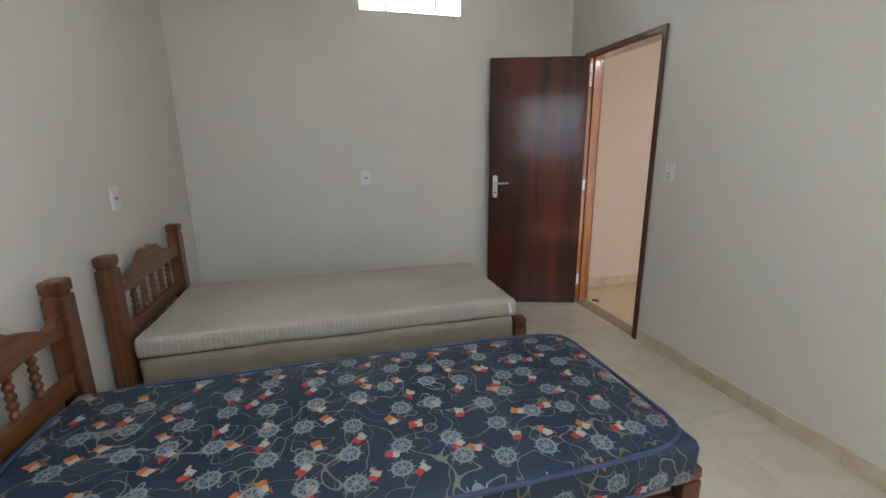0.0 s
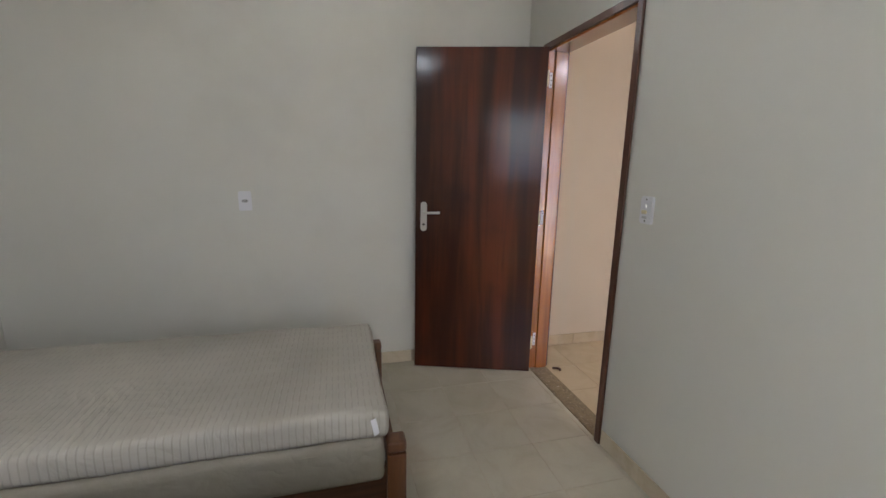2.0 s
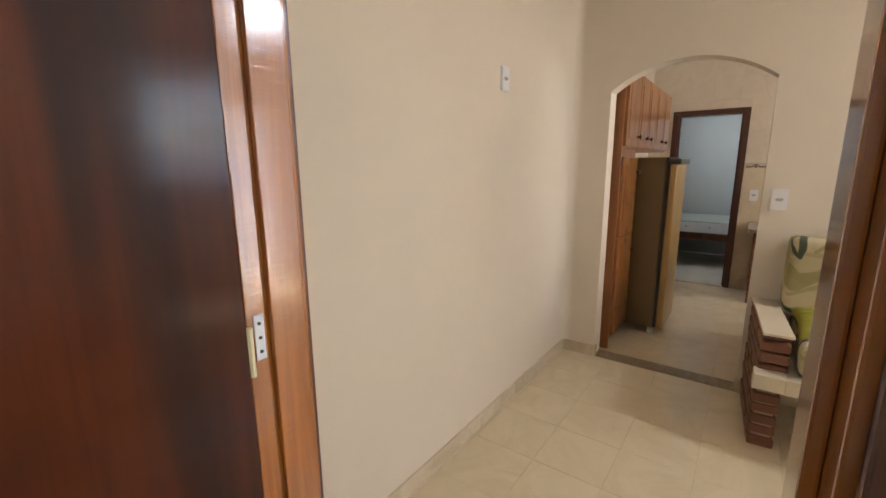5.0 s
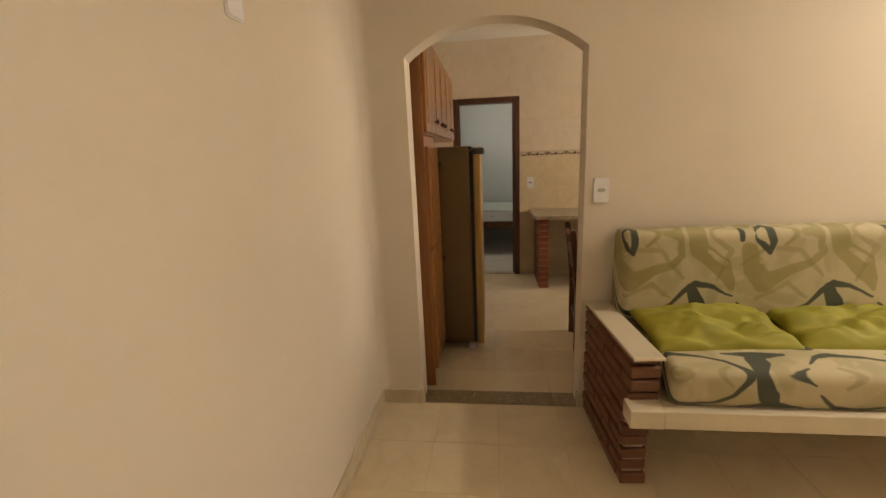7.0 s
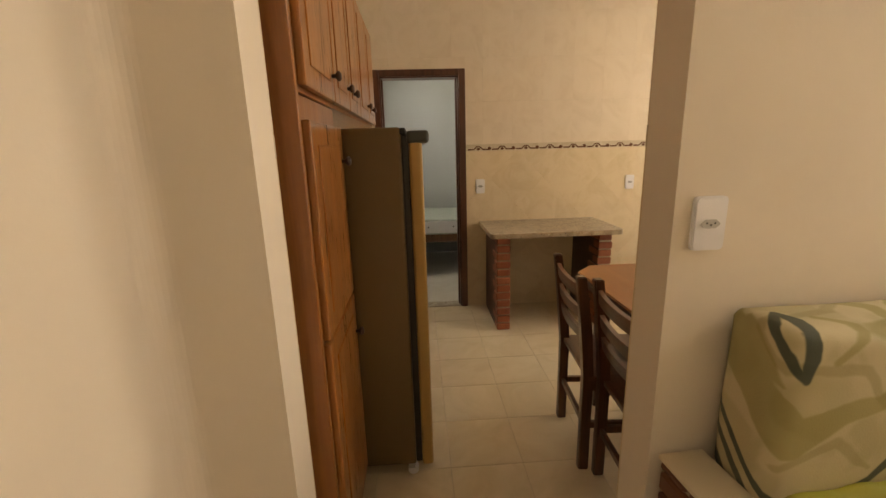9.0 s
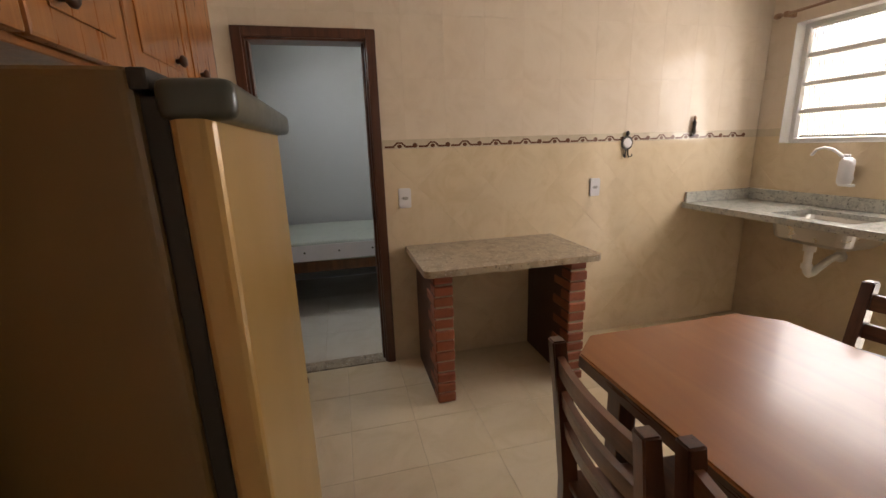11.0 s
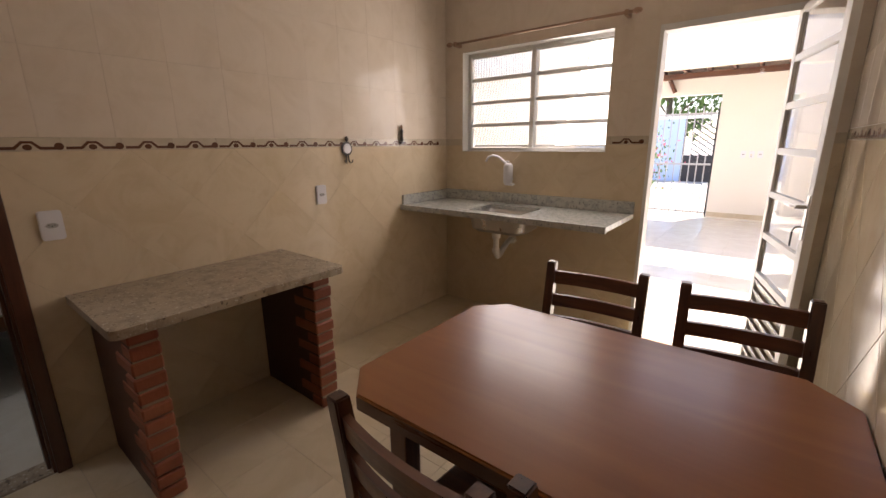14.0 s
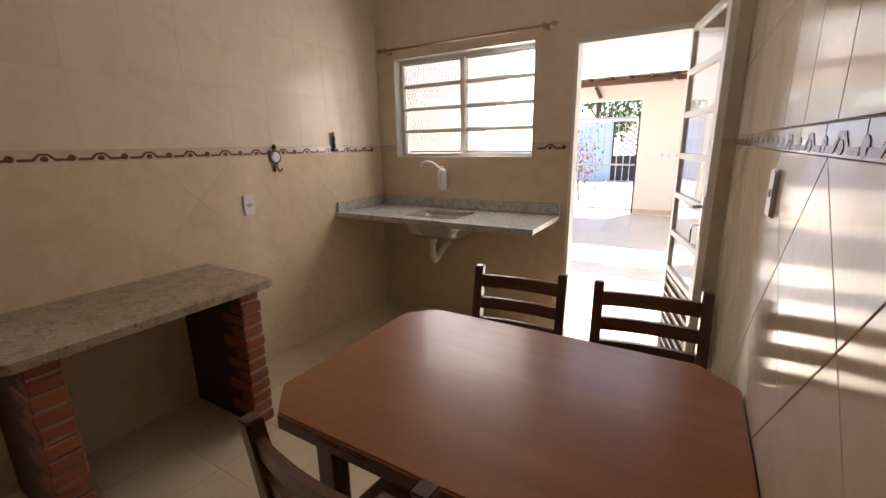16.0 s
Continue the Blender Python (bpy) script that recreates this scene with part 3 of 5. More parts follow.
# ---- walls ----
BWIN = (0.50, 1.70, 1.22, 2.28)
LDOOR = (3.74, 4.54, -0.1, 2.10)
wall("wall_bedroom_west", "x", WX - 0.15, WX, -1.3, 3.65, 0, CEIL, M_BEDWALL)
wall("wall_bedroom_south", "y", -1.3, -1.15, WX, EX, 0, CEIL, M_BEDWALL, [BWIN], "painted plaster wall with a window")
wall("wall_bedroom_north", "y", NB, NB + 0.15, WX, EX, 0, CEIL, M_BEDWALL, [(0.235, 1.035, 2.425, 2.63)])
DOOR_Y0, DOOR_Y1, DOOR_H = 2.382, 3.235, 2.125
wall("wall_bedroom_east", "x", EX, EX + 0.0625, -1.3, 3.65, 0, CEIL, M_BEDWALL, [(DOOR_Y0, DOOR_Y1, -0.1, DOOR_H)])
wall("wall_living_west", "x", EX + 0.0625, EX + 0.125, -0.9, 3.68, 0, CEIL, M_WALL, [(DOOR_Y0, DOOR_Y1, -0.1, DOOR_H)])
wall("wall_living_north", "y", NL, NL + 0.15, EX + 0.125, AX, 0, CEIL, M_WALL)
wall("wall_living_south", "y", -0.85, -0.70, EX + 0.125, AX + 0.145, 0, CEIL, M_WALL, [LDOOR])

# wall with the arched opening
AY0, AY1, SPR, APEX = 2.430, 3.292, 1.852, 2.006
half, rise = (AY1 - AY0) / 2, APEX - SPR
rad_a = (half * half + rise * rise) / (2 * rise)
mid_a = (AY0 + AY1) / 2
arc = []
for i in range(25):
    yy = AY0 + (AY1 - AY0) * i / 24
    arc.append((yy, APEX - rad_a + math.sqrt(max(0, rad_a ** 2 - (yy - mid_a) ** 2))))


def arch_sheet(name, x0, x1, ya, yb, material, label):
    bm = bmesh.new()
    box(bm, x0, x1, ya, AY0, 0, CEIL), box(bm, x0, x1, AY1, yb, 0, CEIL)
    for p, q in zip(arc, arc[1:]):
        slab([p, q, (q[0], CEIL), (p[0], CEIL)], x0, x1, "x", bm)
    bmesh.ops.remove_doubles(bm, verts=bm.verts[:], dist=0.0005)
    return tagged(finish(name, bm, material), label, "wall", kind="structure")


arch_sheet("wall_arch", AX, AXK, -0.9, NL + 0.15, M_WALL, "cream plaster wall with a low segmental arched opening")

# kitchen shell
KD_X0, KD_X1, KD_H = 5.020, 5.682, 2.01
WIN = (5.945, 7.102, 1.288, 2.038)
wall("wall_kitchen_south", "y", SY - 0.15, SY, AXK, KX + 0.14, -0.1, 2.75, M_WGROUT, [(KD_X0, KD_X1, -0.2, KD_H), WIN], "tiled kitchen wall with a window and a door")
BD_Y0, BD_Y1, BD_H = 2.605, 3.265, 1.935
wall("wall_kitchen_east", "x", KX, KX + 0.06, SY, 3.6, -0.1, 2.75, M_WGROUT, [(BD_Y0, BD_Y1, -0.2, BD_H)], "tiled kitchen wall with a bedroom doorway")
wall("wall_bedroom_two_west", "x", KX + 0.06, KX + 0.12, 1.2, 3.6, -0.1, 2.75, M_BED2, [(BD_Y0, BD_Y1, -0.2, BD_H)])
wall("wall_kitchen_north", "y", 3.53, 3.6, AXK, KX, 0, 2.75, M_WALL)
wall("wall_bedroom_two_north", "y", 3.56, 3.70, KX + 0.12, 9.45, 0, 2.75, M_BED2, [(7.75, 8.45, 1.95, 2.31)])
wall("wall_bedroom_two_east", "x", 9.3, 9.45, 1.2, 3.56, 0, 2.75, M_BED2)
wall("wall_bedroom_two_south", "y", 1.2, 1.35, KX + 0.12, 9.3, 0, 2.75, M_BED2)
wall("wall_house_east", "y", SY - 0.15, SY, KX + 0.14, 9.6, -0.1, 2.75, M_OUT)


def ceiling(name, x0, x1, y0, y1, z, material=M_WHITE):
    bm = bmesh.new()
    box(bm, x0, x1, y0, y1, z, z + 0.12)
    return tagged(finish(name, bm, material), "white painted ceiling", "ceiling", kind="structure")


ceiling("ceiling_bedroom", WX - 0.15, EX + 0.07, -1.3, NB + 0.15, CEIL)
ceiling("ceiling_living", EX + 0.07, AX + 0.06, -0.85, NL + 0.15, CEIL)
ceiling("ceiling_kitchen", AXK, KX + 0.06, SY - 0.15, 3.6, KCEIL)
ceiling("ceiling_bedroom_two", KX + 0.06, 9.45, 1.2, 3.7, 2.42)


def cove(name, runs, z, r=0.075):
    """Plaster cornice runs: (axis, plane, way, a0, a1)."""
    top = tagged(new(name), "white plaster cove moulding under the ceiling", "moulding", kind="structure")
    prof = [(0, 0), (0, -r)] + [(r - r * math.cos(a), -r + r * math.sin(a)) for a in [math.pi / 2 * i / 6 for i in range(1, 6)]] + [(r, 0)]
    for axis, plane, way, a0, a1 in runs:
        bm = slab([(plane + way * p, z + q) for p, q in prof], a0, a1, "y")
        if axis == "y":
            for v in bm.verts:
                v.co = Vector((v.co.y, v.co.x, v.co.z))
        part("cove", bm, M_WHITE, top)


cove("trim_kitchen", [("x", KX - 0.008, -1, SY, 3.53), ("y", SY + 0.008, 1, AXK, KX - 0.01)], KCEIL)
cove("trim_bedroom_two", [("x", 9.3, -1, 1.35, 3.56), ("y", 3.56, -1, KX + 0.12, 9.3)], 2.42, 0.09)


# ---- doors and frames ----
def jamb_frame(name, label, axis, x0, x1, y0, y1, h, proud, tw, tmat, jmat, sides):
    """A lining of an opening in an x wall, with flat trim on the given sides (-1 west, +1 east)."""
    top = tagged(new(name), label, "door frame", kind="structure")
    part("jamb", rbox(x0 - 0.004, x1 + 0.004, y0, y0 + 0.03, 0, h, 0.003), jmat, top)
    part("jamb", rbox(x0 - 0.004, x1 + 0.004, y1 - 0.03, y1, 0, h, 0.003), jmat, top)
    part("head_jamb", rbox(x0 - 0.004, x1 + 0.004, y0 + 0.03, y1 - 0.03, h - 0.03, h, 0.003), jmat, top)
    part("stop", rbox(x0 + 0.04, x1 - 0.01, y1 - 0.043, y1 - 0.03, 0, h - 0.03, 0.003), jmat, top)
    part("stop", rbox(x0 + 0.04, x1 - 0.01, y0 + 0.03, y0 + 0.043, 0, h - 0.03, 0.003), jmat, top)
    for s in sides:
        a, b = (x0 - proud, x0 - 0.0045) if s < 0 else (x1 + 0.0045, x1 + proud)
        part("architrave", rbox(a, b, y0 - tw + 0.02, y0 + 0.02, 0, h + tw - 0.02, 0.004), tmat, top)
        part("architrave", rbox(a, b, y1 - 0.02, y1 + tw - 0.02, 0, h + tw - 0.02, 0.004), tmat, top)
        part("architrave", rbox(a, b, y0 + 0.02, y1 - 0.02, h - 0.02, h + tw - 0.02, 0.004), tmat, top)
    return top


fr1 = jamb_frame("door_frame_1", "red-brown varnished door frame around the bedroom doorway", "x", EX, EX + 0.125, DOOR_Y0, DOOR_Y1, DOOR_H, 0.018, 0.038, M_TRIM, M_JAMB, (-1, 1))
for hz in (0.22, 1.075, 1.93):
    hp = part("hinge", rbox(EX + 0.010, EX + 0.030, DOOR_Y1 - 0.0325, DOOR_Y1 - 0.0295, hz - 0.045, hz + 0.045, 0.001, 1), M_PLASTIC, fr1, "pale hinge plate")
    for dz in (-0.028, 0.0, 0.028):
        part("screw", lathe([(0.0035, 0), (0.0035, -0.002)], 8, "y", (EX + 0.02, DOOR_Y1 - 0.0325, hz + dz)), M_DARKMET, hp)
jamb_frame("door_frame_2", "dark wooden door frame between kitchen and second bedroom", "x", KX, KX + 0.12, BD_Y0, BD_Y1, BD_H, 0.022, 0.05, M_TRIM, M_TRIM, (-1,))


def sill(name, x0, x1, y0, y1, material, label):
    bm = rbox(x0, x1, y0, y1, -0.02, 0.004, 0.002, 1)
    return tagged(finish(name, bm, material), label, "threshold", kind="structure")


sill("threshold_1", EX, EX + 0.125, DOOR_Y0 + 0.03, DOOR_Y1 - 0.03, M_GRAN3, "speckled brown granite threshold in the bedroom doorway")
sill("threshold_2", AX, AXK, AY0, 2.56, M_GRAN3, "speckled grey-green granite threshold under the arch")
sill("threshold_3", AX, AXK, 2.563, AY1, M_GRAN3, "speckled grey-green granite threshold under the arch")
sill("threshold_4", KX, KX + 0.12, BD_Y0, BD_Y1, M_GRAN, "pale granite threshold of the second bedroom")
sill("threshold_5", KD_X0, KD_X1, SY - 0.15, SY, M_GRAN, "pale granite threshold of the kitchen door")

# bedroom door leaf, swung into the room
leaf = thing("bedroom_door", 2.030, 3.184, 0.008, "dark red-brown varnished flush wooden door standing open", "door", rz=161.6 + 0.0)
part("leaf", rbox(0.0, 0.80, -0.0, 0.035, 0, 2.10, 0.002, 1), M_DOOR, leaf)
plate = part("lock_plate", slab([(0.745 + 0.021 * math.cos(a), (1.062 + (0.075 if math.sin(a) > 0 else -0.075)) + 0.021 * math.sin(a)) for a in [math.pi * 2 * i / 20 for i in range(20)]], 0.035, 0.040, "y"), M_STEEL, leaf, "satin steel lock plate")
part("lever_handle", tube([(0.745, 0.040, 1.09), (0.745, 0.075, 1.09), (0.735, 0.082, 1.09), (0.70, 0.084, 1.091), (0.635, 0.082, 1.093)], 0.0085), M_STEEL, plate)
part("key_cylinder", lathe([(0.008, 0.040), (0.008, 0.045)], 12, "y", (0.745, 0, 1.01)), M_DARKMET, plate)
for hz in (0.22, 1.075, 1.93):
    part("hinge_knuckle", lathe([(0.006, -0.045), (0.006, 0.045)], 8, "z", (-0.004, 0.031, hz - 0.008)), M_YELLOW, leaf)

stop = tagged(finish("door_stop", tube([(0.0, 0, 0.008), (0.02, 0.002, 0.006), (0.036, -0.006, 0.006), (0.043, -0.022, 0.006), (0.035, -0.036, 0.006)], 0.008, 8), M_RUBBER), "small hooked brown rubber door stop on the floor", "door stop")
stop.location = (2.205, 3.15, 0.004)


# ---- glass blocks of the bedroom ----
gw = tagged(new("window_1"), "high row of wavy clear glass blocks", "window", kind="structure")
for i in range(4):
    x0 = 0.243 + i * 0.198
    b1 = part("glass_block", rbox(x0, x0 + 0.188, NB + 0.005, NB + 0.085, 2.433, 2.622, 0.012, 3), M_BLOCK, gw)
    b1.visible_shadow = False
    if i:
        part("joint", rbox(x0 - 0.0150, x0 + 0.0050, NB + 0.003, NB + 0.09, 2.433, 2.622, 0.001, 1), M_BEDWALL, gw)
bm = bmesh.new()
box(bm, -0.2, 1.5, 4.4, 4.42, 1.9, 3.2)
tagged(finish("backdrop_sky_north", bm, M_DAY), "bright hazy daylight outside the glass blocks", "sky", kind="structure")

# ---- bedroom south window and living room garage door ----
def cross_window(name, label, x0, x1, z0, z1, y, columns, rows):
    """A white metal window in a y wall: outer frame, glazing bars and single panes."""
    top = tagged(new(name), label, "window", kind="structure")
    part("frame", rbox(x0, x0 + 0.035, y - 0.02, y + 0.02, z0, z1, 0.003), M_ALU, top)
    part("frame", rbox(x1 - 0.035, x1, y - 0.02, y + 0.02, z0, z1, 0.003), M_ALU, top)
    part("frame", rbox(x0 + 0.035, x1 - 0.035, y - 0.02, y + 0.02, z0, z0 + 0.035, 0.003), M_ALU, top)
    part("frame", rbox(x0 + 0.035, x1 - 0.035, y - 0.02, y + 0.02, z1 - 0.035, z1, 0.003), M_ALU, top)
    w, h = (x1 - x0 - 0.07) / columns, (z1 - z0 - 0.07) / rows
    for i in range(columns):
        for j in range(rows):
            xa, za = x0 + 0.035 + i * w, z0 + 0.035 + j * h
            pane = part("pane", rbox(xa + 0.012, xa + w - 0.012, y - 0.003, y + 0.003, za + 0.011, za + h - 0.011, 0), M_GLASS, top)
            pane.visible_shadow = False
            if j:
                part("glazing_bar", rbox(xa + 0.012, xa + w - 0.012, y - 0.012, y + 0.012, za - 0.011, za + 0.011, 0.002), M_ALU, top)
        if i:
            part("mullion", rbox(xa - 0.012, xa + 0.012, y - 0.014, y + 0.014, z0 + 0.035, z1 - 0.035, 0.002), M_ALU, top)
    return top


cross_window("window_4", "white metal window in the bedroom's far wall", *BWIN, -1.19, 2, 4)
cross_window("door_4", "white glazed metal door from the living room to the garage", LDOOR[0], LDOOR[1], 0.004, LDOOR[3], -0.80, 2, 5)
sill("threshold_6", LDOOR[0], LDOOR[1], -0.85, -0.70, M_GRAN, "pale granite threshold of the living room door")

# softly rounded plaster corner beside the arch
R_C = 0.055
bm = slab([(AX, NL), (AX - R_C, NL)] + [(AX - R_C + R_C * math.sin(math.pi / 2 * i / 8), NL - R_C + R_C * math.cos(math.pi / 2 * i / 8)) for i in range(1, 8)] + [(AX, NL - R_C)], 0.086, CEIL)
tagged(finish("trim_corner", bm, M_WALL, smooth=False), "rounded cream plaster corner beside the arch", "moulding", kind="structure")

# ---- floors ----
floor_area("floor_bedroom", WX, EX, -1.15, NB, 1.70, 2.446, 0.32, M_TILE2, "pale beige polished porcelain tile floor of the bedroom")
floor_area("floor_living", EX + 0.125, AX, -0.70, NL, 4.315, 2.87, 0.32, M_TILE, "warm beige polished porcelain tile floor of the living room")
floor_area("floor_kitchen", AXK, KX, SY, 3.53, 5.67, 2.88, 0.32, M_TILE, "warm beige polished porcelain tile floor of the kitchen")
floor_area("floor_bedroom_two", KX + 0.12, 9.3, 1.35, 3.56, 7.40, 2.60, 0.42, M_TILE3, "pale polished tile floor of the second bedroom")
skirting("baseboard_bedroom", [("x", EX, -1, -1.15, DOOR_Y0 - 0.02), ("x", EX, -1, DOOR_Y1 + 0.02, NB), ("y", NB, -1, WX, EX - 0.01), ("x", WX, 1, -1.15, NB - 0.01)])
skirting("baseboard_living", [("y", NL, -1, EX + 0.125, AX), ("x", AX, -1, AY1 + 0.002, NL - 0.01), ("x", AX, -1, -0.7, AY0 - 0.002), ("y", AY1, -1, AX - 0.009, AX + 0.03), ("y", AY0, 1, AX - 0.009, AX + 0.03)])


# ---- wall tiles of the kitchen ----
def tile_piece(poly, plane, face, way, material, parent, name="tile", thick=0.008, bevel=0.0015):
    ca = sum(p[0] for p in poly) / len(poly)
    cb = sum(p[1] for p in poly) / len(poly)
    lo, hi = sorted((face, face + way * thick))
    bm = slab([(p[0] - ca, p[1] - cb) for p in poly], lo - face, hi - face, plane)
    top_e = [e for e in bm.edges if all(abs((v.co.x if plane == "x" else v.co.y) - way * thick) < 1e-5 for v in e.verts)]
    bmesh.ops.bevel(bm, geom=top_e, offset=bevel, segments=1, affect="EDGES")
    ob = part(name, bm, material, parent)
    ob.location = (face, ca, cb) if plane == "x" else (ca, face, cb)
    return ob


def motif(a, b, plane, face, way, parent):
    """The brown scroll printed in relief on a border tile."""
    bm = bmesh.new()
    lo, hi = sorted((face, face + way * 0.0012))
    bar = [(-0.085, -0.018), (-0.034, -0.018), (-0.012, 0.005), (0.012, 0.005), (0.034, -0.018), (0.085, -0.018), (0.085, -0.007), (0.038, -0.007), (0.016, 0.014), (-0.016, 0.014), (-0.038, -0.007), (-0.085, -0.007)]
    dot = [(0.014 * math.cos(t), -0.009 + 0.011 * math.sin(t)) for t in [2 * math.pi * i / 12 for i in range(12)]]
    blob = [(-0.092 + 0.015 * math.cos(t), -0.006 + 0.014 * math.sin(t)) for t in [2 * math.pi * i / 12 for i in range(12)]]
    for o in (bar, dot, blob):
        slab([(p[0], p[1]) for p in o], lo - face, hi - face, plane, bm)
    ob = part("scroll_motif", bm, M_MOTIF, parent)
    ob.location = (face, a, b) if plane == "x" else (a, face, b)


def tiled_wall(plane, face, way, a0, a1, holes, corner, name, motifs=True, up_off=0.0, border=(1.336, 1.388), g=0.0002, bevel=0.0003, border_off=0.0):
    """Straight tiles above a border, tiles set on the point below it."""
    top = tagged(new(name), "glossy cream wall tiles with a brown scroll border", "tiling", kind="structure")
    b0, b1 = border

    def blocks(poly):
        """The rectangle pieces of a tile that no opening cuts away."""
        out = [poly]
        for h in holes:
            nxt = []
            for p in out:
                amin, amax = min(q[0] for q in p), max(q[0] for q in p)
                bmin, bmax = min(q[1] for q in p), max(q[1] for q in p)
                if amax <= h[0] or amin >= h[1] or bmax <= h[2] or bmin >= h[3]:
                    nxt.append(p)
                    continue
                for c in ((-9, h[0], -9, 9), (h[1], 9, -9, 9), (h[0], h[1], h[3], 9), (h[0], h[1], -9, h[2])):
                    r = clip(p, *c)
                    if r:
                        nxt.append(r)
            out = nxt
        return [p for p in out if max(q[0] for q in p) - min(q[0] for q in p) > 0.006 and max(q[1] for q in p) - min(q[1] for q in p) > 0.006]

    w, h = 0.243, 0.33
    i0 = math.floor((a0 - corner) / w) - 1
    for i in range(i0, i0 + int((a1 - a0) / w) + 4):
        for j in range(5):
            p = [(corner + i * w + g + up_off, b1 + j * h + g), (corner + (i + 1) * w - g + up_off, b1 + j * h + g), (corner + (i + 1) * w - g + up_off, b1 + (j + 1) * h - g), (corner + i * w + g + up_off, b1 + (j + 1) * h - g)]
            for q in blocks(clip(p, a0, a1, b1, KCEIL) or [(0, 0), (0, 0), (0, 0)]):
                tile_piece(q, plane, face, way, M_GL_UP, top, bevel=bevel)
    bw = 0.1975
    n0 = math.floor((a0 - corner) / bw) - 1
    for i in range(n0, n0 + int((a1 - a0) / bw) + 4):
        c = corner + (i + 0.5) * bw + border_off
        p = clip([(c - bw / 2 + g, b0 + g), (c + bw / 2 - g, b0 + g), (c + bw / 2 - g, b1 - g), (c - bw / 2 + g, b1 - g)], a0, a1, b0, b1)
        for q in (blocks(p) if p else []):
            tile_piece(q, plane, face, way, M_GL_BORDER, top, "border_tile", 0.010)
            if motifs and max(t[0] for t in q) - min(t[0] for t in q) > bw - 0.01:
                motif(c, (b0 + b1) / 2 - 0.002, plane, face + way * 0.010, way, top)
    d = 0.32 * math.sqrt(2) / 2
    for i in range(-14, 15):
        for j in range(0, 8):
            cc = corner + i * d
            cb = b0 - j * d
            if (i + j) % 2:
                continue
            e = d - g * 1.4
            p = clip([(cc - e, cb), (cc, cb - e), (cc + e, cb), (cc, cb + e)], a0, a1, 0.0, b0)
            for q in (blocks(p) if p else []):
                tile_piece(q, plane, face, way, M_GL_LOW, top, bevel=bevel)
    return top


# ---- fixtures on walls ----
def socket_plate(name, x, y, z, rz, label, kind_of="socket", w=0.075, h=0.118, group="wall plates"):
    """A wall plate whose face looks along -y before it is turned by rz."""
    top = thing(name, x, y, z, label, "switch" if kind_of != "socket" else "socket", group, rz)
    r = 0.011
    outline = [(sx * (w / 2 - r) + r * math.cos(t), sz * (h / 2 - r) + r * math.sin(t)) for sx, sz, q in ((1, 1, 0), (-1, 1, 1), (-1, -1, 2), (1, -1, 3)) for t in [(q + i / 4) * math.pi / 2 for i in range(5)]]
    bm = slab(outline, -0.010, 0, "y")
    bmesh.ops.bevel(bm, geom=[e for e in bm.edges if all(v.co.y < -0.009 for v in e.verts)], offset=0.004, segments=2, affect="EDGES")
    part("plate", bm, M_PLASTIC, top)
    if kind_of == "socket":
        part("outlet", slab([(0.020 * math.cos(t) * 1.1, 0.011 * math.sin(t)) for t in [2 * math.pi * i / 6 + 0.0 for i in range(6)]], -0.0125, -0.010, "y"), M_GREYPL, top, "grey three-pin outlet")
        for dx in (-0.009, 0, 0.009):
            part("pin_hole", lathe([(0.0022, -0.0132), (0.0022, -0.0125)], 8, "y", (dx, 0, 0.002 if dx else -0.002)), M_GASKET, top)
    else:
        part("rocker", rbox(-0.016, 0.004, -0.017, -0.010, 0.008, 0.026, 0.002), M_PLASTIC, top)
        part("rocker", rbox(-0.020, 0.008, -0.016, -0.010, -0.016, 0.000, 0.003), M_YELLOW, top, "yellowed switch rocker")
        part("outlet", rbox(-0.018, 0.010, -0.0125, -0.010, -0.036, -0.026, 0.001), M_GREYPL, top)
        for dz in (-0.046, 0.046):
            part("screw", lathe([(0.004, -0.012), (0.004, -0.010)], 10, "y", (0, 0, dz)), M_DARKMET, top)
    return top


socket_plate("light_switch", EX, 2.223, 1.231, 270, "white plastic switch plate with a yellowed rocker", "switch")
socket_plate("wall_socket", 0.216, NB, 1.165, 0, "white plastic wall socket above the striped bed")
socket_plate("wall_socket", WX, 2.385, 1.169, 90, "white plastic wall socket on the headboard wall")
socket_plate("wall_socket", 3.627, NL, 1.809, 0, "white plastic wall socket high on the living room wall")
socket_plate("wall_socket", AX, 2.353, 1.190, 270, "white plastic wall socket beside the arch")
socket_plate("wall_socket", KX - 0.008, 2.458, 1.050, 270, "white plastic wall socket above the brick bench")
socket_plate("wall_socket", KX - 0.008, 1.184, 1.047, 270, "white plastic wall socket on cream tiles")
socket_plate("wall_socket", AXK + 0.008, 1.45, 1.252, 90, "white plastic wall socket above the dining table")

# Neither fixture is seen; both sit where varnish mirrors a bright ceiling patch.
for nm, x, y, z in (("bedroom", -0.10, 0.45, CEIL), ("living room", 4.05, 0.15, CEIL)):
    cl = thing("ceiling_light", x, y, z, f"unseen round white flush ceiling light lit in the {nm}", "lamp", "ceiling lights")
    part("body", lathe([(0.12, 0), (0.24, -0.004), (0.245, -0.030), (0.235, -0.036)], 32), M_PLASTIC, cl, smooth=True)
    part("diffuser", lathe([(0.23, -0.0365), (0.23, -0.039), (0.18, -0.0405)], 32), M_LED, cl, "glowing white diffuser")


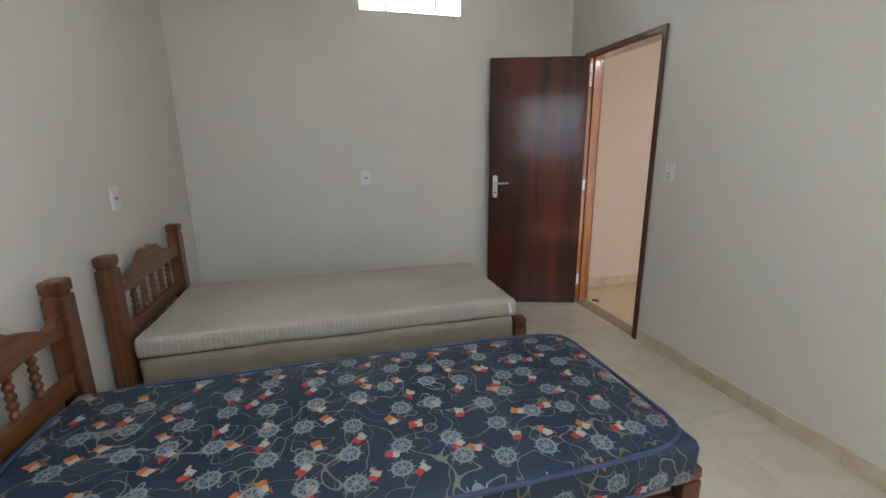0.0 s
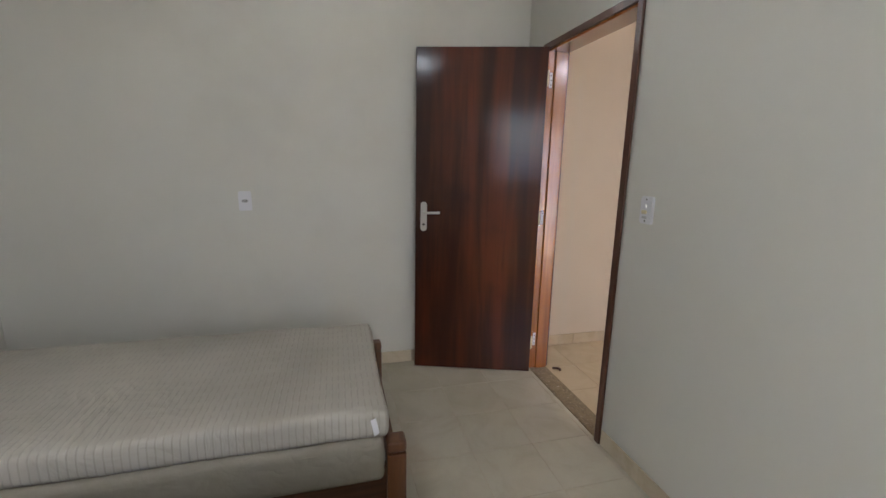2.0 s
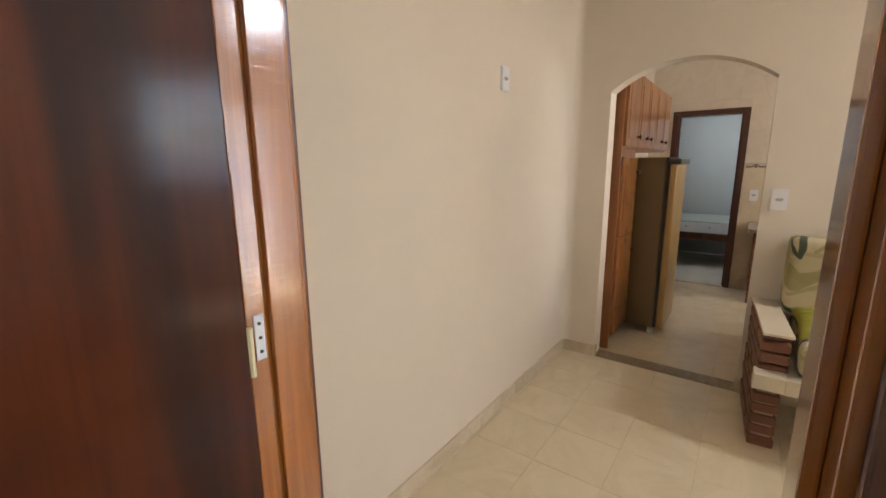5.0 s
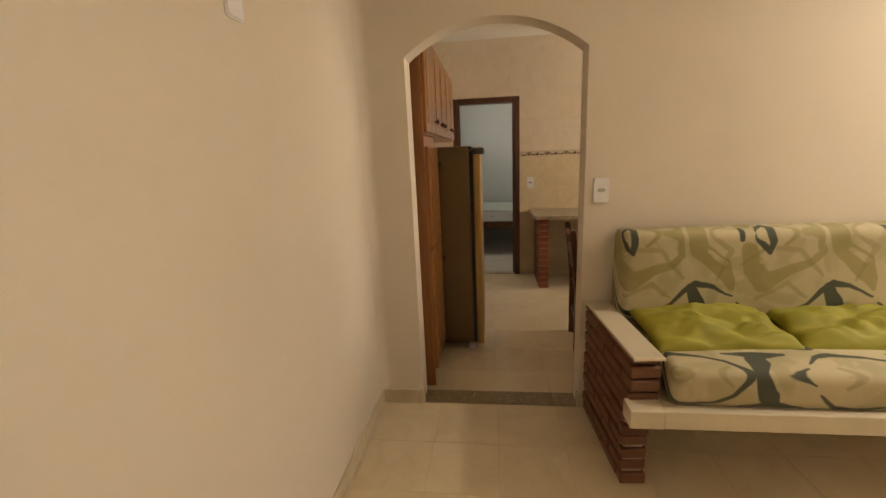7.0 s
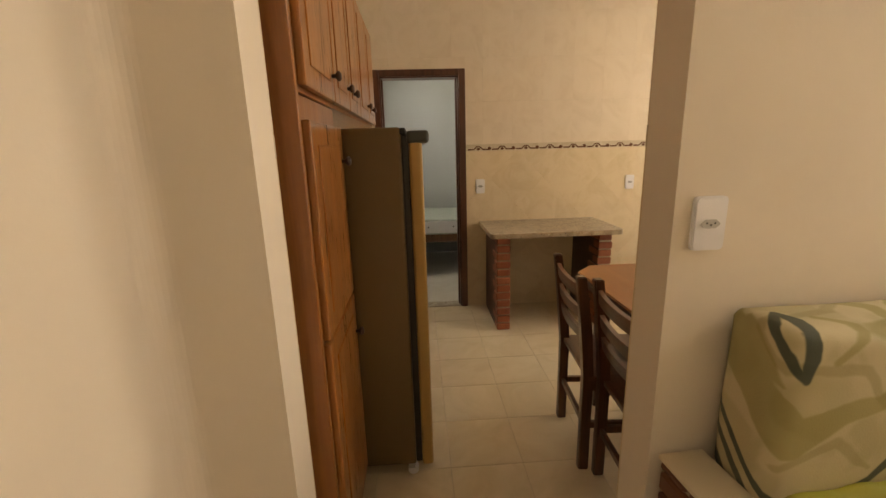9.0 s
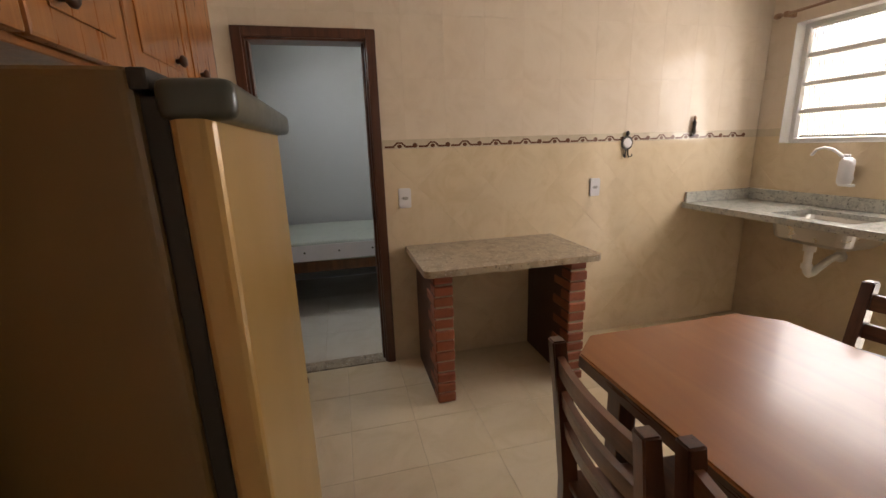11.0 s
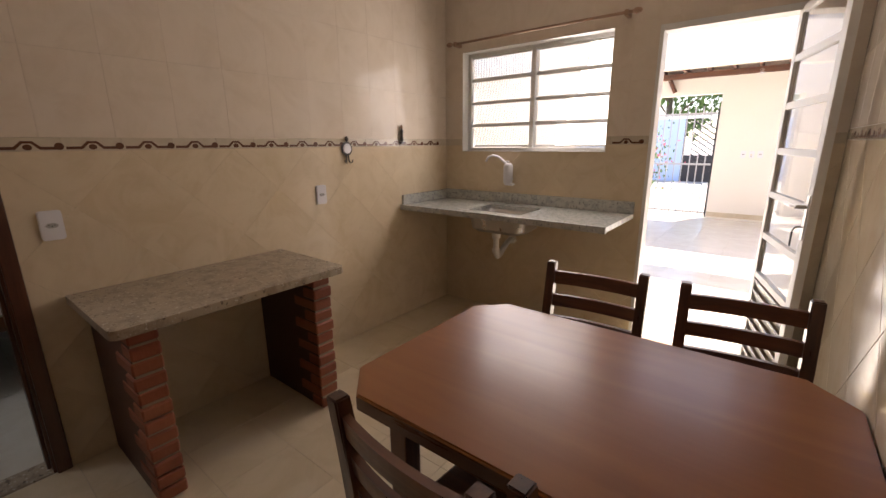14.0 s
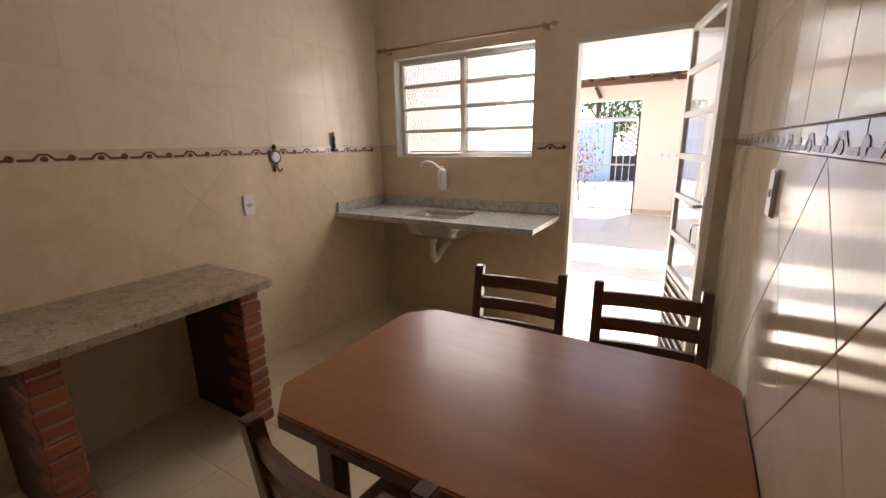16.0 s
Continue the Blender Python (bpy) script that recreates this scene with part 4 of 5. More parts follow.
# ---- beds of the first bedroom ----
def headboard_parts(top):
    """Posts, crest, spindles and rails; head at x = 0, the bed runs along +x, width along y."""
    for y in (0.0, 0.85):
        post = part("post", rbox(-0.035, 0.035, y - 0.038, y + 0.038, 0, 0.89, 0.006), M_BEDWOOD, top)
        part("neck", rbox(-0.028, 0.028, y - 0.031, y + 0.031, 0.885, 0.907, 0.004), M_BEDWOOD, post)
        part("cap", rbox(-0.037, 0.037, y - 0.040, y + 0.040, 0.902, 0.951, 0.014, 3), M_BEDWOOD, post)
        foot = part("foot_post", rbox(1.985 - 0.035, 1.985 + 0.035, y - 0.035, y + 0.035, 0, 0.385, 0.006), M_BEDWOOD, top)
        part("cap", rbox(1.985 - 0.036, 1.985 + 0.036, y - 0.036, y + 0.036, 0.39, 0.435, 0.014, 3), M_BEDWOOD, foot)
    line = []
    for i in range(41):
        u = -1 + 2 * i / 40
        line.append((0.425 + u * 0.387, 0.795 + 0.10 * (0.5 + 0.5 * math.cos(math.pi * u)) ** 1.3 + 0.014 * abs(math.sin(2.5 * math.pi * u)) + 0.05 * max(0, abs(u) - 0.9) * 10 * 0.5))
    under = [(0.425 + 0.387 * (1 - 2 * i / 20), 0.742 + 0.018 * abs(math.sin(math.pi * 2.5 * i / 20))) for i in range(21)]
    part("crest_rail", slab(line + under, -0.016, 0.016, "x"), M_BEDWOODY, top)
    part("middle_rail", rbox(-0.015, 0.015, 0.038, 0.812, 0.53, 0.60, 0.005), M_BEDWOODY, top)
    part("lower_rail", rbox(-0.014, 0.014, 0.038, 0.812, 0.25, 0.36, 0.005), M_BEDWOODY, top)
    for k in range(5):
        prof = []
        for i in range(25):
            s = i / 24
            prof.append((0.009 + 0.007 * abs(math.sin(math.pi * 5 * s)), 0.598 + s * 0.155))
        part("spindle", lathe(prof, 12, "z", (0, 0.425 + (k - 2) * 0.115, 0)), M_BEDWOOD, top, smooth=True)
    for y in (-0.013, 0.838):
        part("side_rail", rbox(0.035, 1.95, y, y + 0.026, 0.19, 0.335, 0.004), M_BEDWOODX, top)
    part("foot_rail", rbox(1.972, 1.998, 0.035, 0.815, 0.19, 0.33, 0.004), M_BEDWOODY, top)
    for i in range(9):
        part("slat", rbox(0.12 + i * 0.21, 0.20 + i * 0.21, 0.013, 0.838, 0.255, 0.273, 0.002, 1), M_BEDWOODY, top)


bed_a = thing("single_bed", -1.045, 2.055, 0, "brown wooden single bed with turned headboard spindles", "bed", "single beds")
headboard_parts(bed_a)
bed_b = copy_thing(bed_a, pose(-1.045, 0.845, 0))
tagged(bed_b, "brown wooden single bed under a navy nautical mattress")


def seam_loop(a, b, z, r):
    loop = []
    for i in range(48):
        t = 2 * math.pi * i / 48
        cxs, sns = math.cos(t), math.sin(t)
        loop.append((math.copysign(abs(cxs) ** 0.22, cxs) * a, math.copysign(abs(sns) ** 0.22, sns) * b, z))
    return tube(loop + loop[:1], r, 8)


def mattress(name, x0, x1, y0, y1, z0, z1, material, label, r=0.045, group="mattresses", seed=1, sag=0.006):
    cx, cy = (x0 + x1) / 2, (y0 + y1) / 2
    top = thing(name, cx, cy, z0, label, "mattress", group)
    a, b, h = (x1 - x0) / 2, (y1 - y0) / 2, z1 - z0
    part("cover", soft_box(-a, a, -b, b, 0, h, r, sag, seed), material, top, smooth=True)
    if material == M_LINEN:
        for z in (0.03, h - 0.03):
            part("seam", seam_loop(a - 0.001, b - 0.001, z, 0.004), material, top, "raised stitched seam", smooth=True)
    return top, a, b, h


mattress("lower_mattress", -0.99, 0.90, 2.025, 2.90, 0.274, 0.45, M_LINEN, "plain beige thin mattress under a striped one", 0.04, seed=3, sag=0.016)
mt, a, b, h = mattress("striped_mattress", -1.0, 0.915, 2.03, 2.90, 0.447, 0.553, M_STRIPE, "grey-beige striped foam mattress with a loose tag", 0.035, seed=5, sag=0.012)
part("tag", slab([(0.0, 0.0), (0.018, 0.012), (0.006, 0.07), (-0.012, 0.062)], -b - 0.018, -b - 0.015, "y"), M_PLASTIC, mt, "small white cloth tag").location = (a - 0.055, 0, 0.03)
mn, a, b, h = mattress("nautical_mattress", -1.0, 0.935, 0.785, 1.60, 0.40, 0.553, M_NAUT, "navy blue mattress printed with ship wheels and flags", 0.045, seed=9, sag=0.006)
for z in (0.012, h - 0.006):
    part("piping", seam_loop(a - 0.006, b - 0.006, z, 0.0075), M_PIPING, mn, "blue piped seam", smooth=True)
mattress("base_mattress", -0.99, 0.92, 0.85, 1.68, 0.274, 0.40, M_LINEN, "plain beige thin mattress under a nautical one", 0.03, seed=13, sag=0.0)

# ---- living room: masonry sofa ----
SOFA_Y0, SOFA_Y1, ARM_X = 0.35, 2.345, 4.035
sofa = thing("masonry_sofa", AX, SOFA_Y1, 0, "built-in sofa of varnished brick with cream tile caps", "sofa")
rng = random.Random(4)


def brick_arm(y_lo, y_hi, skew=0.0):
    core = part("arm", rbox(ARM_X - AX + 0.08, 0.006, y_lo + 0.012 - SOFA_Y1, y_hi - 0.012 - SOFA_Y1, 0, 0.606, 0.002, 1), M_MORTAR, sofa, "mortared brick arm")
    z, row = 0.0, 0
    while z < 0.595:
        h = 0.056
        x, j = ARM_X - AX, 0
        length = 0.205
        x -= 0.0 if row % 2 else 0.095
        while x < -0.01:
            xa, xb = max(x, ARM_X - AX) + 0.004, min(x + length, -0.001) - 0.004
            if xb - xa > 0.02:
                out = rng.uniform(0.0, 0.006) + (0.002 if row % 2 else 0)
                end = (rng.uniform(-0.012, 0.008) + (0.065 if z < 0.34 else 0.0)) if xa < ARM_X - AX + 0.02 else 0.0
                bmb = rbox(xa + end, xb, y_lo - out * 0.7 - SOFA_Y1, y_hi + out - SOFA_Y1, z + 0.004, min(z + h, 0.606) - 0.003, 0.006, 1)
                part("brick", bmb, M_BRICK2, core)
            x += length
        z += h + 0.002
        row += 1
    cap = part("cap_tile", rbox(ARM_X - AX - 0.012, -0.001, y_lo - 0.008 - SOFA_Y1, y_hi + 0.006 - SOFA_Y1, 0.607, 0.620, 0.002, 1), M_CAP, sofa, "cream tile cap on the arm")
    turn = pose(0, y_lo - SOFA_Y1, 0) @ pose(0, 0, 0, 0, 0, skew) @ pose(0, SOFA_Y1 - y_lo, 0)
    core.matrix_basis = cap.matrix_basis = turn
    return cap


brick_arm(2.303, 2.406, 4.2)
brick_arm(0.36, 0.46)
part("seat_slab", rbox(3.965 - AX, -0.002, 0.47 - SOFA_Y1, 2.262 - SOFA_Y1, 0.362, 0.435, 0.003, 1), M_CAP, sofa, "cream tiled seat slab")
part("slab_end", rbox(3.962 - AX, ARM_X - AX + 0.018, 2.262 - SOFA_Y1, 2.384 - SOFA_Y1, 0.362, 0.435, 0.003, 1), M_CAP, sofa, "cream tiled end of the seat slab")
sc = thing("seat_cushion", 4.32, 1.355, 0.436, "beige cushion printed with olive and dark green swirls", "cushion", "sofa cushions")
part("cover", soft_box(-0.325, 0.325, -0.875, 0.875, 0, 0.14, 0.04, 0.012, 21), M_SWIRL_SEAT, sc, smooth=True)
bc = thing("back_cushion", 4.562, 1.400, 0.582, "tall beige back cushion with olive and dark green swirls", "cushion", "sofa cushions")
part("cover", soft_box(-0.085, 0.080, -0.88, 0.885, 0, 0.425, 0.045, 0.008, 31), M_SWIRL, bc, smooth=True)


def pillow(x, y, z, w, d, h, rx, ry, rz, label, seed):
    ob = thing("throw_pillow", x, y, z, label, "pillow", "throw pillows")
    ob.matrix_basis = pose(x, y, z, rx, ry, rz)
    bm = bmesh.new()
    n = 40
    for s in (1, -1):
        g = [[None] * (n + 1) for _ in range(n + 1)]
        for i in range(n + 1):
            for j in range(n + 1):
                u, v = -1 + 2 * i / n, -1 + 2 * j / n
                puff = (max(0, 1 - u ** 4) * max(0, 1 - v ** 4)) ** 0.55
                pinch = 1 - 0.07 * (1 - abs(u)) * abs(v) - 0.07 * (1 - abs(v)) * abs(u)
                wr = noise.noise(Vector((u * 2.2 + seed, v * 2.2, seed))) * 0.040 * puff + (abs(noise.noise(Vector((u * 3.5 + seed, v * 3.5, 0)))) - 0.2) * 0.028 * puff + (abs(noise.noise(Vector((u * 9 + seed, v * 4, 3)))) - 0.2) * 0.007 * puff
                g[i][j] = bm.verts.new((u * w / 2 * pinch, v * d / 2 * pinch, s * (h / 2 * puff + 0.002) + wr))
        for i in range(n):
            for j in range(n):
                f = (g[i][j], g[i + 1][j], g[i + 1][j + 1], g[i][j + 1])
                bm.faces.new(f if s > 0 else f[::-1])
    bmesh.ops.remove_doubles(bm, verts=bm.verts[:], dist=0.006)
    part("cover", bm, M_LIME, ob, smooth=True)
    return ob


pillow(4.335, 1.95, 0.600, 0.35, 0.58, 0.115, 0, -9, 3, "lime green throw pillow lying on the sofa seat", 2)
pillow(4.335, 1.37, 0.600, 0.35, 0.58, 0.115, 0, -9, -4, "lime green throw pillow slumped against the back cushion", 7)


# ---- kitchen: cabinets and fridge ----
def knob(x, y, z, parent):
    return part("knob", lathe([(0.006, 0), (0.007, -0.012), (0.015, -0.018), (0.016, -0.024), (0.010, -0.030)], 14, "y", (x, y, z)), M_KNOB, parent, "dark turned wooden knob", smooth=True)


CY = 3.245
tall = thing("tall_cabinet", 4.83, CY, 0, "tall orange-brown varnished wooden kitchen cabinet", "cabinet", "kitchen cabinets")
part("side_panel", rbox(0, 0.02, 0.0, 0.28, 0.0, 2.055, 0.002, 1), M_CABSIDE, tall)
part("body", rbox(0.022, 0.468, 0.008, 0.28, 0.06, 1.50, 0.002, 1), M_CABSIDE, tall)
for z0, z1, kz in ((0.86, 1.44, 1.33), (0.10, 0.85, 0.71)):
    d = part("door", rbox(0.03, 0.46, -0.018, 0.005, z0, z1, 0.006), M_CAB, tall)
    part("panel", rbox(0.09, 0.40, -0.022, -0.017, z0 + 0.06, z1 - 0.06, 0.004), M_CAB, d)
    knob(0.425, -0.018, kz, d)
upper = thing("wall_cabinet", 4.852, CY, 1.505, "long run of varnished wooden wall cabinets with knobs", "cabinet", "kitchen cabinets")
part("body", rbox(0, 1.76, 0.008, 0.28, 0, 0.545, 0.002, 1), M_CABSIDE, upper)
cuts, knobs = (0.010, 0.383, 0.700, 1.020, 1.388, 1.748), (0.345, 0.625, 0.782, 1.285, 1.500)
for x0, x1, kx in zip(cuts, cuts[1:], knobs):
    d = part("door", rbox(x0, x1 - 0.008, -0.018, 0.005, 0.012, 0.535, 0.006), M_CAB, upper)
    part("panel", rbox(x0 + 0.055, x1 - 0.063, -0.022, -0.017, 0.065, 0.475, 0.004), M_CAB, d)
    knob(kx, -0.018, 0.085, d)
drawer_unit = thing("drawer_unit", 5.96, 3.08, 0, "varnished wooden drawer unit beside the fridge", "cabinet", "kitchen cabinets")
part("body", rbox(0, 0.50, 0.008, 0.445, 0.05, 0.90, 0.002, 1), M_CABSIDE, drawer_unit)
part("worktop", rbox(-0.005, 0.515, -0.015, 0.445, 0.902, 0.928, 0.004), M_CAB, drawer_unit)
for i in range(5):
    dz = 0.08 + i * 0.163
    d = part("drawer", rbox(0.012, 0.49, -0.020 - 0.01 * (i % 3), 0.006, dz, dz + 0.152, 0.004), M_CAB, drawer_unit)
    knob(0.36, -0.020 - 0.01 * (i % 3), dz + 0.08, d)

fridge = thing("fridge", 5.32, 2.99, 0, "old bronze single-door fridge with a charcoal handle", "fridge")
FW = 0.535
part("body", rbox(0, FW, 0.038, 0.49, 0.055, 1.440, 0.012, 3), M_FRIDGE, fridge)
part("gasket", rbox(0.010, FW - 0.010, 0.012, 0.0375, 0.062, 1.41, 0.004), M_GASKET, fridge)
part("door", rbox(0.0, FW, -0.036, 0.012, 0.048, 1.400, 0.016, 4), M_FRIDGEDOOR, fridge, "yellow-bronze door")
part("handle", rbox(-0.006, FW + 0.006, -0.062, 0.020, 1.382, 1.428, 0.018, 4), M_HANDLEPL, fridge, "charcoal plastic handle bar", smooth=True)
part("top_trim", rbox(0.0, FW, 0.022, 0.042, 1.415, 1.438, 0.004), M_GASKET, fridge)
for x in (0.022, FW - 0.05):
    for y in (0.052, 0.44):
        f = part("caster", lathe([(0.022, -0.015), (0.022, 0.015)], 14, "x", (x, y, 0.024)), M_PLASTIC, fridge, "white caster foot")
        part("bracket", rbox(x - 0.02, x + 0.02, y - 0.008, y + 0.02, 0.035, 0.058, 0.003), M_GREYPL, f)

# ---- kitchen: brick bench ----
bench = thing("brick_bench", KX - 0.009, 2.468, 0, "brick bench with a pale speckled granite top", "bench")
part("slab", slab([(-0.585 + 0.035, 0.0), (0, 0), (0, -0.975), (-0.585 + 0.035, -0.975)] + [(-0.55 - 0.035 * math.sin(math.pi / 2 * i / 5), -0.94 - 0.035 * math.cos(math.pi / 2 * i / 5)) for i in range(1, 6)] + [(-0.55 - 0.035 * math.cos(math.pi / 2 * i / 5), -0.035 + 0.035 * math.sin(math.pi / 2 * i / 5)) for i in range(0, 5)], 0.722, 0.757), M_GRAN, bench, "pale granite slab with rounded corners")
for yc in (-0.148, -0.908):
    # Leg body is much darker than the red bricks at its front end.
    leg = part("leg", rbox(-0.525, -0.002, yc + 0.001, yc + 0.092, 0, 0.7205, 0.002, 1), M_BRICKDARK, bench, "dark brick leg")
    part("mortar_face", rbox(-0.5295, -0.5255, yc + 0.005, yc + 0.090, 0, 0.7195, 0.001, 1), M_MORTAR, leg)
    z, row = 0.0, 0
    while z < 0.70:
        h = 0.0595
        x = -0.54
        first = True
        while x < -0.01:
            length = 0.19 if row % 2 or not first else 0.10
            xa, xb = x, min(x + length, -0.004)
            out = rng.uniform(-0.002, 0.006)
            dxe = rng.uniform(-0.008, 0.006) if first else 0
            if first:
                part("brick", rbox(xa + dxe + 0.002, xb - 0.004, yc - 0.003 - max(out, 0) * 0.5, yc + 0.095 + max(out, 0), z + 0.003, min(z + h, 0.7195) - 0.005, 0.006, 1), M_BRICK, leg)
            x += length
            first = False
        z += h + 0.001
        row += 1

# ---- kitchen: table and chairs ----
tx0, tx1, ty0, ty1, tz, ch = 4.792, 5.898, 1.398, 2.178, 0.734, 0.100
tcx, tcy = (tx0 + tx1) / 2, (ty0 + ty1) / 2
table = thing("dining_table", tcx, tcy, 0, "brown laminate dining table with clipped corners", "table")
hx, hy = (tx1 - tx0) / 2, (ty1 - ty0) / 2
octo = [(-hx + ch, -hy), (hx - ch, -hy), (hx, -hy + ch), (hx, hy - ch), (hx - ch, hy), (-hx + ch, hy), (-hx, hy - ch), (-hx, -hy + ch)]
bm = slab(octo, tz - 0.044, tz)
bmesh.ops.bevel(bm, geom=[e for e in bm.edges if all(v.co.z > tz - 0.001 for v in e.verts)], offset=0.005, segments=2, affect="EDGES")
part("tabletop", bm, M_TABLE, table)
part("edge_band", slab([(x * 1.0015, y * 1.0018) for x, y in octo], tz - 0.043, tz - 0.007), M_TABLE_EDGE, table, "dark edge band")
for sx in (-1, 1):
    for sy in (-1, 1):
        part("leg", rbox(sx * (hx - 0.15) - 0.03, sx * (hx - 0.15) + 0.03, sy * (hy - 0.12) - 0.03, sy * (hy - 0.12) + 0.03, 0, tz - 0.045, 0.005), M_CHAIR, table)
for sy in (-1, 1):
    part("apron", rbox(-hx + 0.18, hx - 0.18, sy * (hy - 0.12) - 0.011, sy * (hy - 0.12) + 0.011, tz - 0.125, tz - 0.045, 0.003), M_CHAIRX, table)
for sx in (-1, 1):
    part("apron", rbox(sx * (hx - 0.15) - 0.011, sx * (hx - 0.15) + 0.011, -hy + 0.15, hy - 0.15, tz - 0.125, tz - 0.045, 0.003), M_CHAIRX, table)


def chair_parts(top, w=0.355):
    """Back at y = 0, seat towards +y, width along x."""
    e = w / 2 - 0.019
    for sx in (-1, 1):
        prof = [(-0.02, 0.0), (0.022, 0.0), (0.022, 0.44), (0.004, 0.66), (-0.028, 0.868), (-0.064, 0.868), (-0.040, 0.66), (-0.02, 0.44)]
        bm = slab(prof, sx * e - 0.018, sx * e + 0.018, "x")
        bmesh.ops.bevel(bm, geom=bm.edges[:], offset=0.004, segments=2, affect="EDGES")
        part("rear_post", bm, M_CHAIR, top)
        part("front_leg", rbox(sx * e - 0.018, sx * e + 0.018, 0.345, 0.383, 0, 0.425, 0.004), M_CHAIR, top)
        part("side_stretcher", rbox(sx * e - 0.010, sx * e + 0.010, 0.02, 0.346, 0.20, 0.228, 0.003), M_CHAIR, top)
        part("seat_rail", rbox(sx * e - 0.011, sx * e + 0.011, 0.02, 0.346, 0.375, 0.424, 0.003), M_CHAIR, top)
    for zc, hh in ((0.802, 0.052), (0.705, 0.048), (0.615, 0.045)):
        y = -0.012 - max(0, zc - 0.62) * 0.13
        bm = bmesh.new()
        n = 10
        rows = []
        for i in range(n + 1):
            u = -1 + 2 * i / n
            bow = -0.016 * (1 - u * u)
            rows.append([bm.verts.new((u * (e - 0.016), y + bow + dy - (dz > 0) * 0.006, zc + dz)) for dy, dz in ((-0.009, -hh / 2), (0.009, -hh / 2), (0.009, hh / 2), (-0.009, hh / 2))])
        for p, q in zip(rows, rows[1:]):
            for k in range(4):
                bm.faces.new((p[k], p[(k + 1) % 4], q[(k + 1) % 4], q[k]))
        bm.faces.new(rows[0]), bm.faces.new(rows[-1])
        part("back_slat", bm, M_CHAIRX, top)
    part("seat", rbox(-w / 2, w / 2, -0.005, 0.395, 0.425, 0.447, 0.006), M_CHAIRX, top)
    part("front_stretcher", rbox(-e + 0.018, e - 0.018, 0.355, 0.373, 0.26, 0.288, 0.003), M_CHAIRX, top)
    part("rear_stretcher", rbox(-e + 0.018, e - 0.018, -0.008, 0.010, 0.20, 0.228, 0.003), M_CHAIRX, top)


chair = thing("dining_chair", 5.545, 1.190, 0, "dark brown slatted wooden dining chair at the table", "chair", "dining chairs", 4)
chair_parts(chair, 0.395)
copy_thing(chair, pose(5.048, 1.165, 0, 0, 0, 6))
copy_thing(chair, pose(5.480, 2.300, 0, 0, 0, 175.5))
copy_thing(chair, pose(5.085, 2.272, 0, 0, 0, 177))

# ---- kitchen: sink counter, filter, pipes ----
counter = thing("sink_counter", 6.5, SY + 0.009, 0, "speckled grey granite sink counter hung on the wall", "counter")
cx0, cx1, cd = 5.728 - 6.5, KX - 0.009 - 6.5, 0.565
sx0, sx1, sy0, sy1 = -0.20, 0.22, 0.15, 0.47
bm = bmesh.new()
box(bm, cx0, sx0, 0.001, cd, 0.868, 0.898), box(bm, sx1, cx1, 0.001, cd, 0.868, 0.898)
box(bm, sx0, sx1, 0.001, sy0, 0.868, 0.898), box(bm, sx0, sx1, sy1, cd, 0.868, 0.898)
bmesh.ops.remove_doubles(bm, verts=bm.verts[:], dist=0.0005)
part("worktop", bm, M_GRAN2, counter)
part("front_lip", rbox(cx0 - 0.004, cx1, cd + 0.0005, cd + 0.02, 0.862, 0.902, 0.004), M_GRAN2, counter)
part("upstand", rbox(cx0, cx1, 0.0005, 0.02, 0.899, 0.975, 0.003), M_GRAN2, counter)
part("side_upstand", rbox(cx1 - 0.02, cx1 - 0.001, 0.0205, cd, 0.899, 0.972, 0.003), M_GRAN2, counter)


def basin_ring(inset, z, r=0.05):
    """One rounded rectangle of the sink bowl."""
    pts = []
    for qx, qy, a0 in ((sx1 - inset - r, sy1 - inset - r, 0), (sx0 + inset + r, sy1 - inset - r, 1), (sx0 + inset + r, sy0 + inset + r, 2), (sx1 - inset - r, sy0 + inset + r, 3)):
        for i in range(5):
            a = (a0 + i / 4) * math.pi / 2
            pts.append((qx + r * math.cos(a), qy + r * math.sin(a), z))
    return pts


bm = bmesh.new()
rings = [[bm.verts.new(p) for p in basin_ring(*q)] for q in ((-0.012, 0.8675), (0.0, 0.845), (0.012, 0.765), (0.040, 0.742), (0.046, 0.746), (0.018, 0.769), (0.005, 0.848), (-0.006, 0.8672))]
for ra, rb in zip(rings, rings[1:]):
    for i in range(20):
        bm.faces.new((ra[i], ra[(i + 1) % 20], rb[(i + 1) % 20], rb[i]))
bm.faces.new(rings[3][::-1]), bm.faces.new(rings[4])
basin = part("basin", bm, M_STEEL, counter, "stainless steel sink basin")
part("drain", lathe([(0.035, 0.7465), (0.035, 0.749), (0.02, 0.749)], 20, "z", ((sx0 + sx1) / 2, (sy0 + sy1) / 2, 0)), M_DARKMET, basin)
trap = thing("drain_trap", 6.555, SY + 0.009, 0, "white plastic drain trap under the sink", "pipe")
part("pipe", tube([(0, 0.345, 0.741), (0, 0.345, 0.60), (0.0, 0.335, 0.565), (0.005, 0.31, 0.545), (0.012, 0.27, 0.548), (0.025, 0.20, 0.575), (0.045, 0.10, 0.605), (0.055, 0.05, 0.612), (0.055, 0.002, 0.612)], 0.021, 12), M_PVC, trap, smooth=True)
part("collar", lathe([(0.031, 0.69), (0.031, 0.735)], 16, "z", (0, 0.345, 0)), M_PVC, trap)
part("collar", lathe([(0.028, 0.585), (0.028, 0.612)], 16, "z", (0, 0.345, 0)), M_PVC, trap)
part("wall_flange", lathe([(0.036, 0.0), (0.036, 0.012)], 16, "y", (0.055, 0.0, 0.612)), M_PVC, trap)
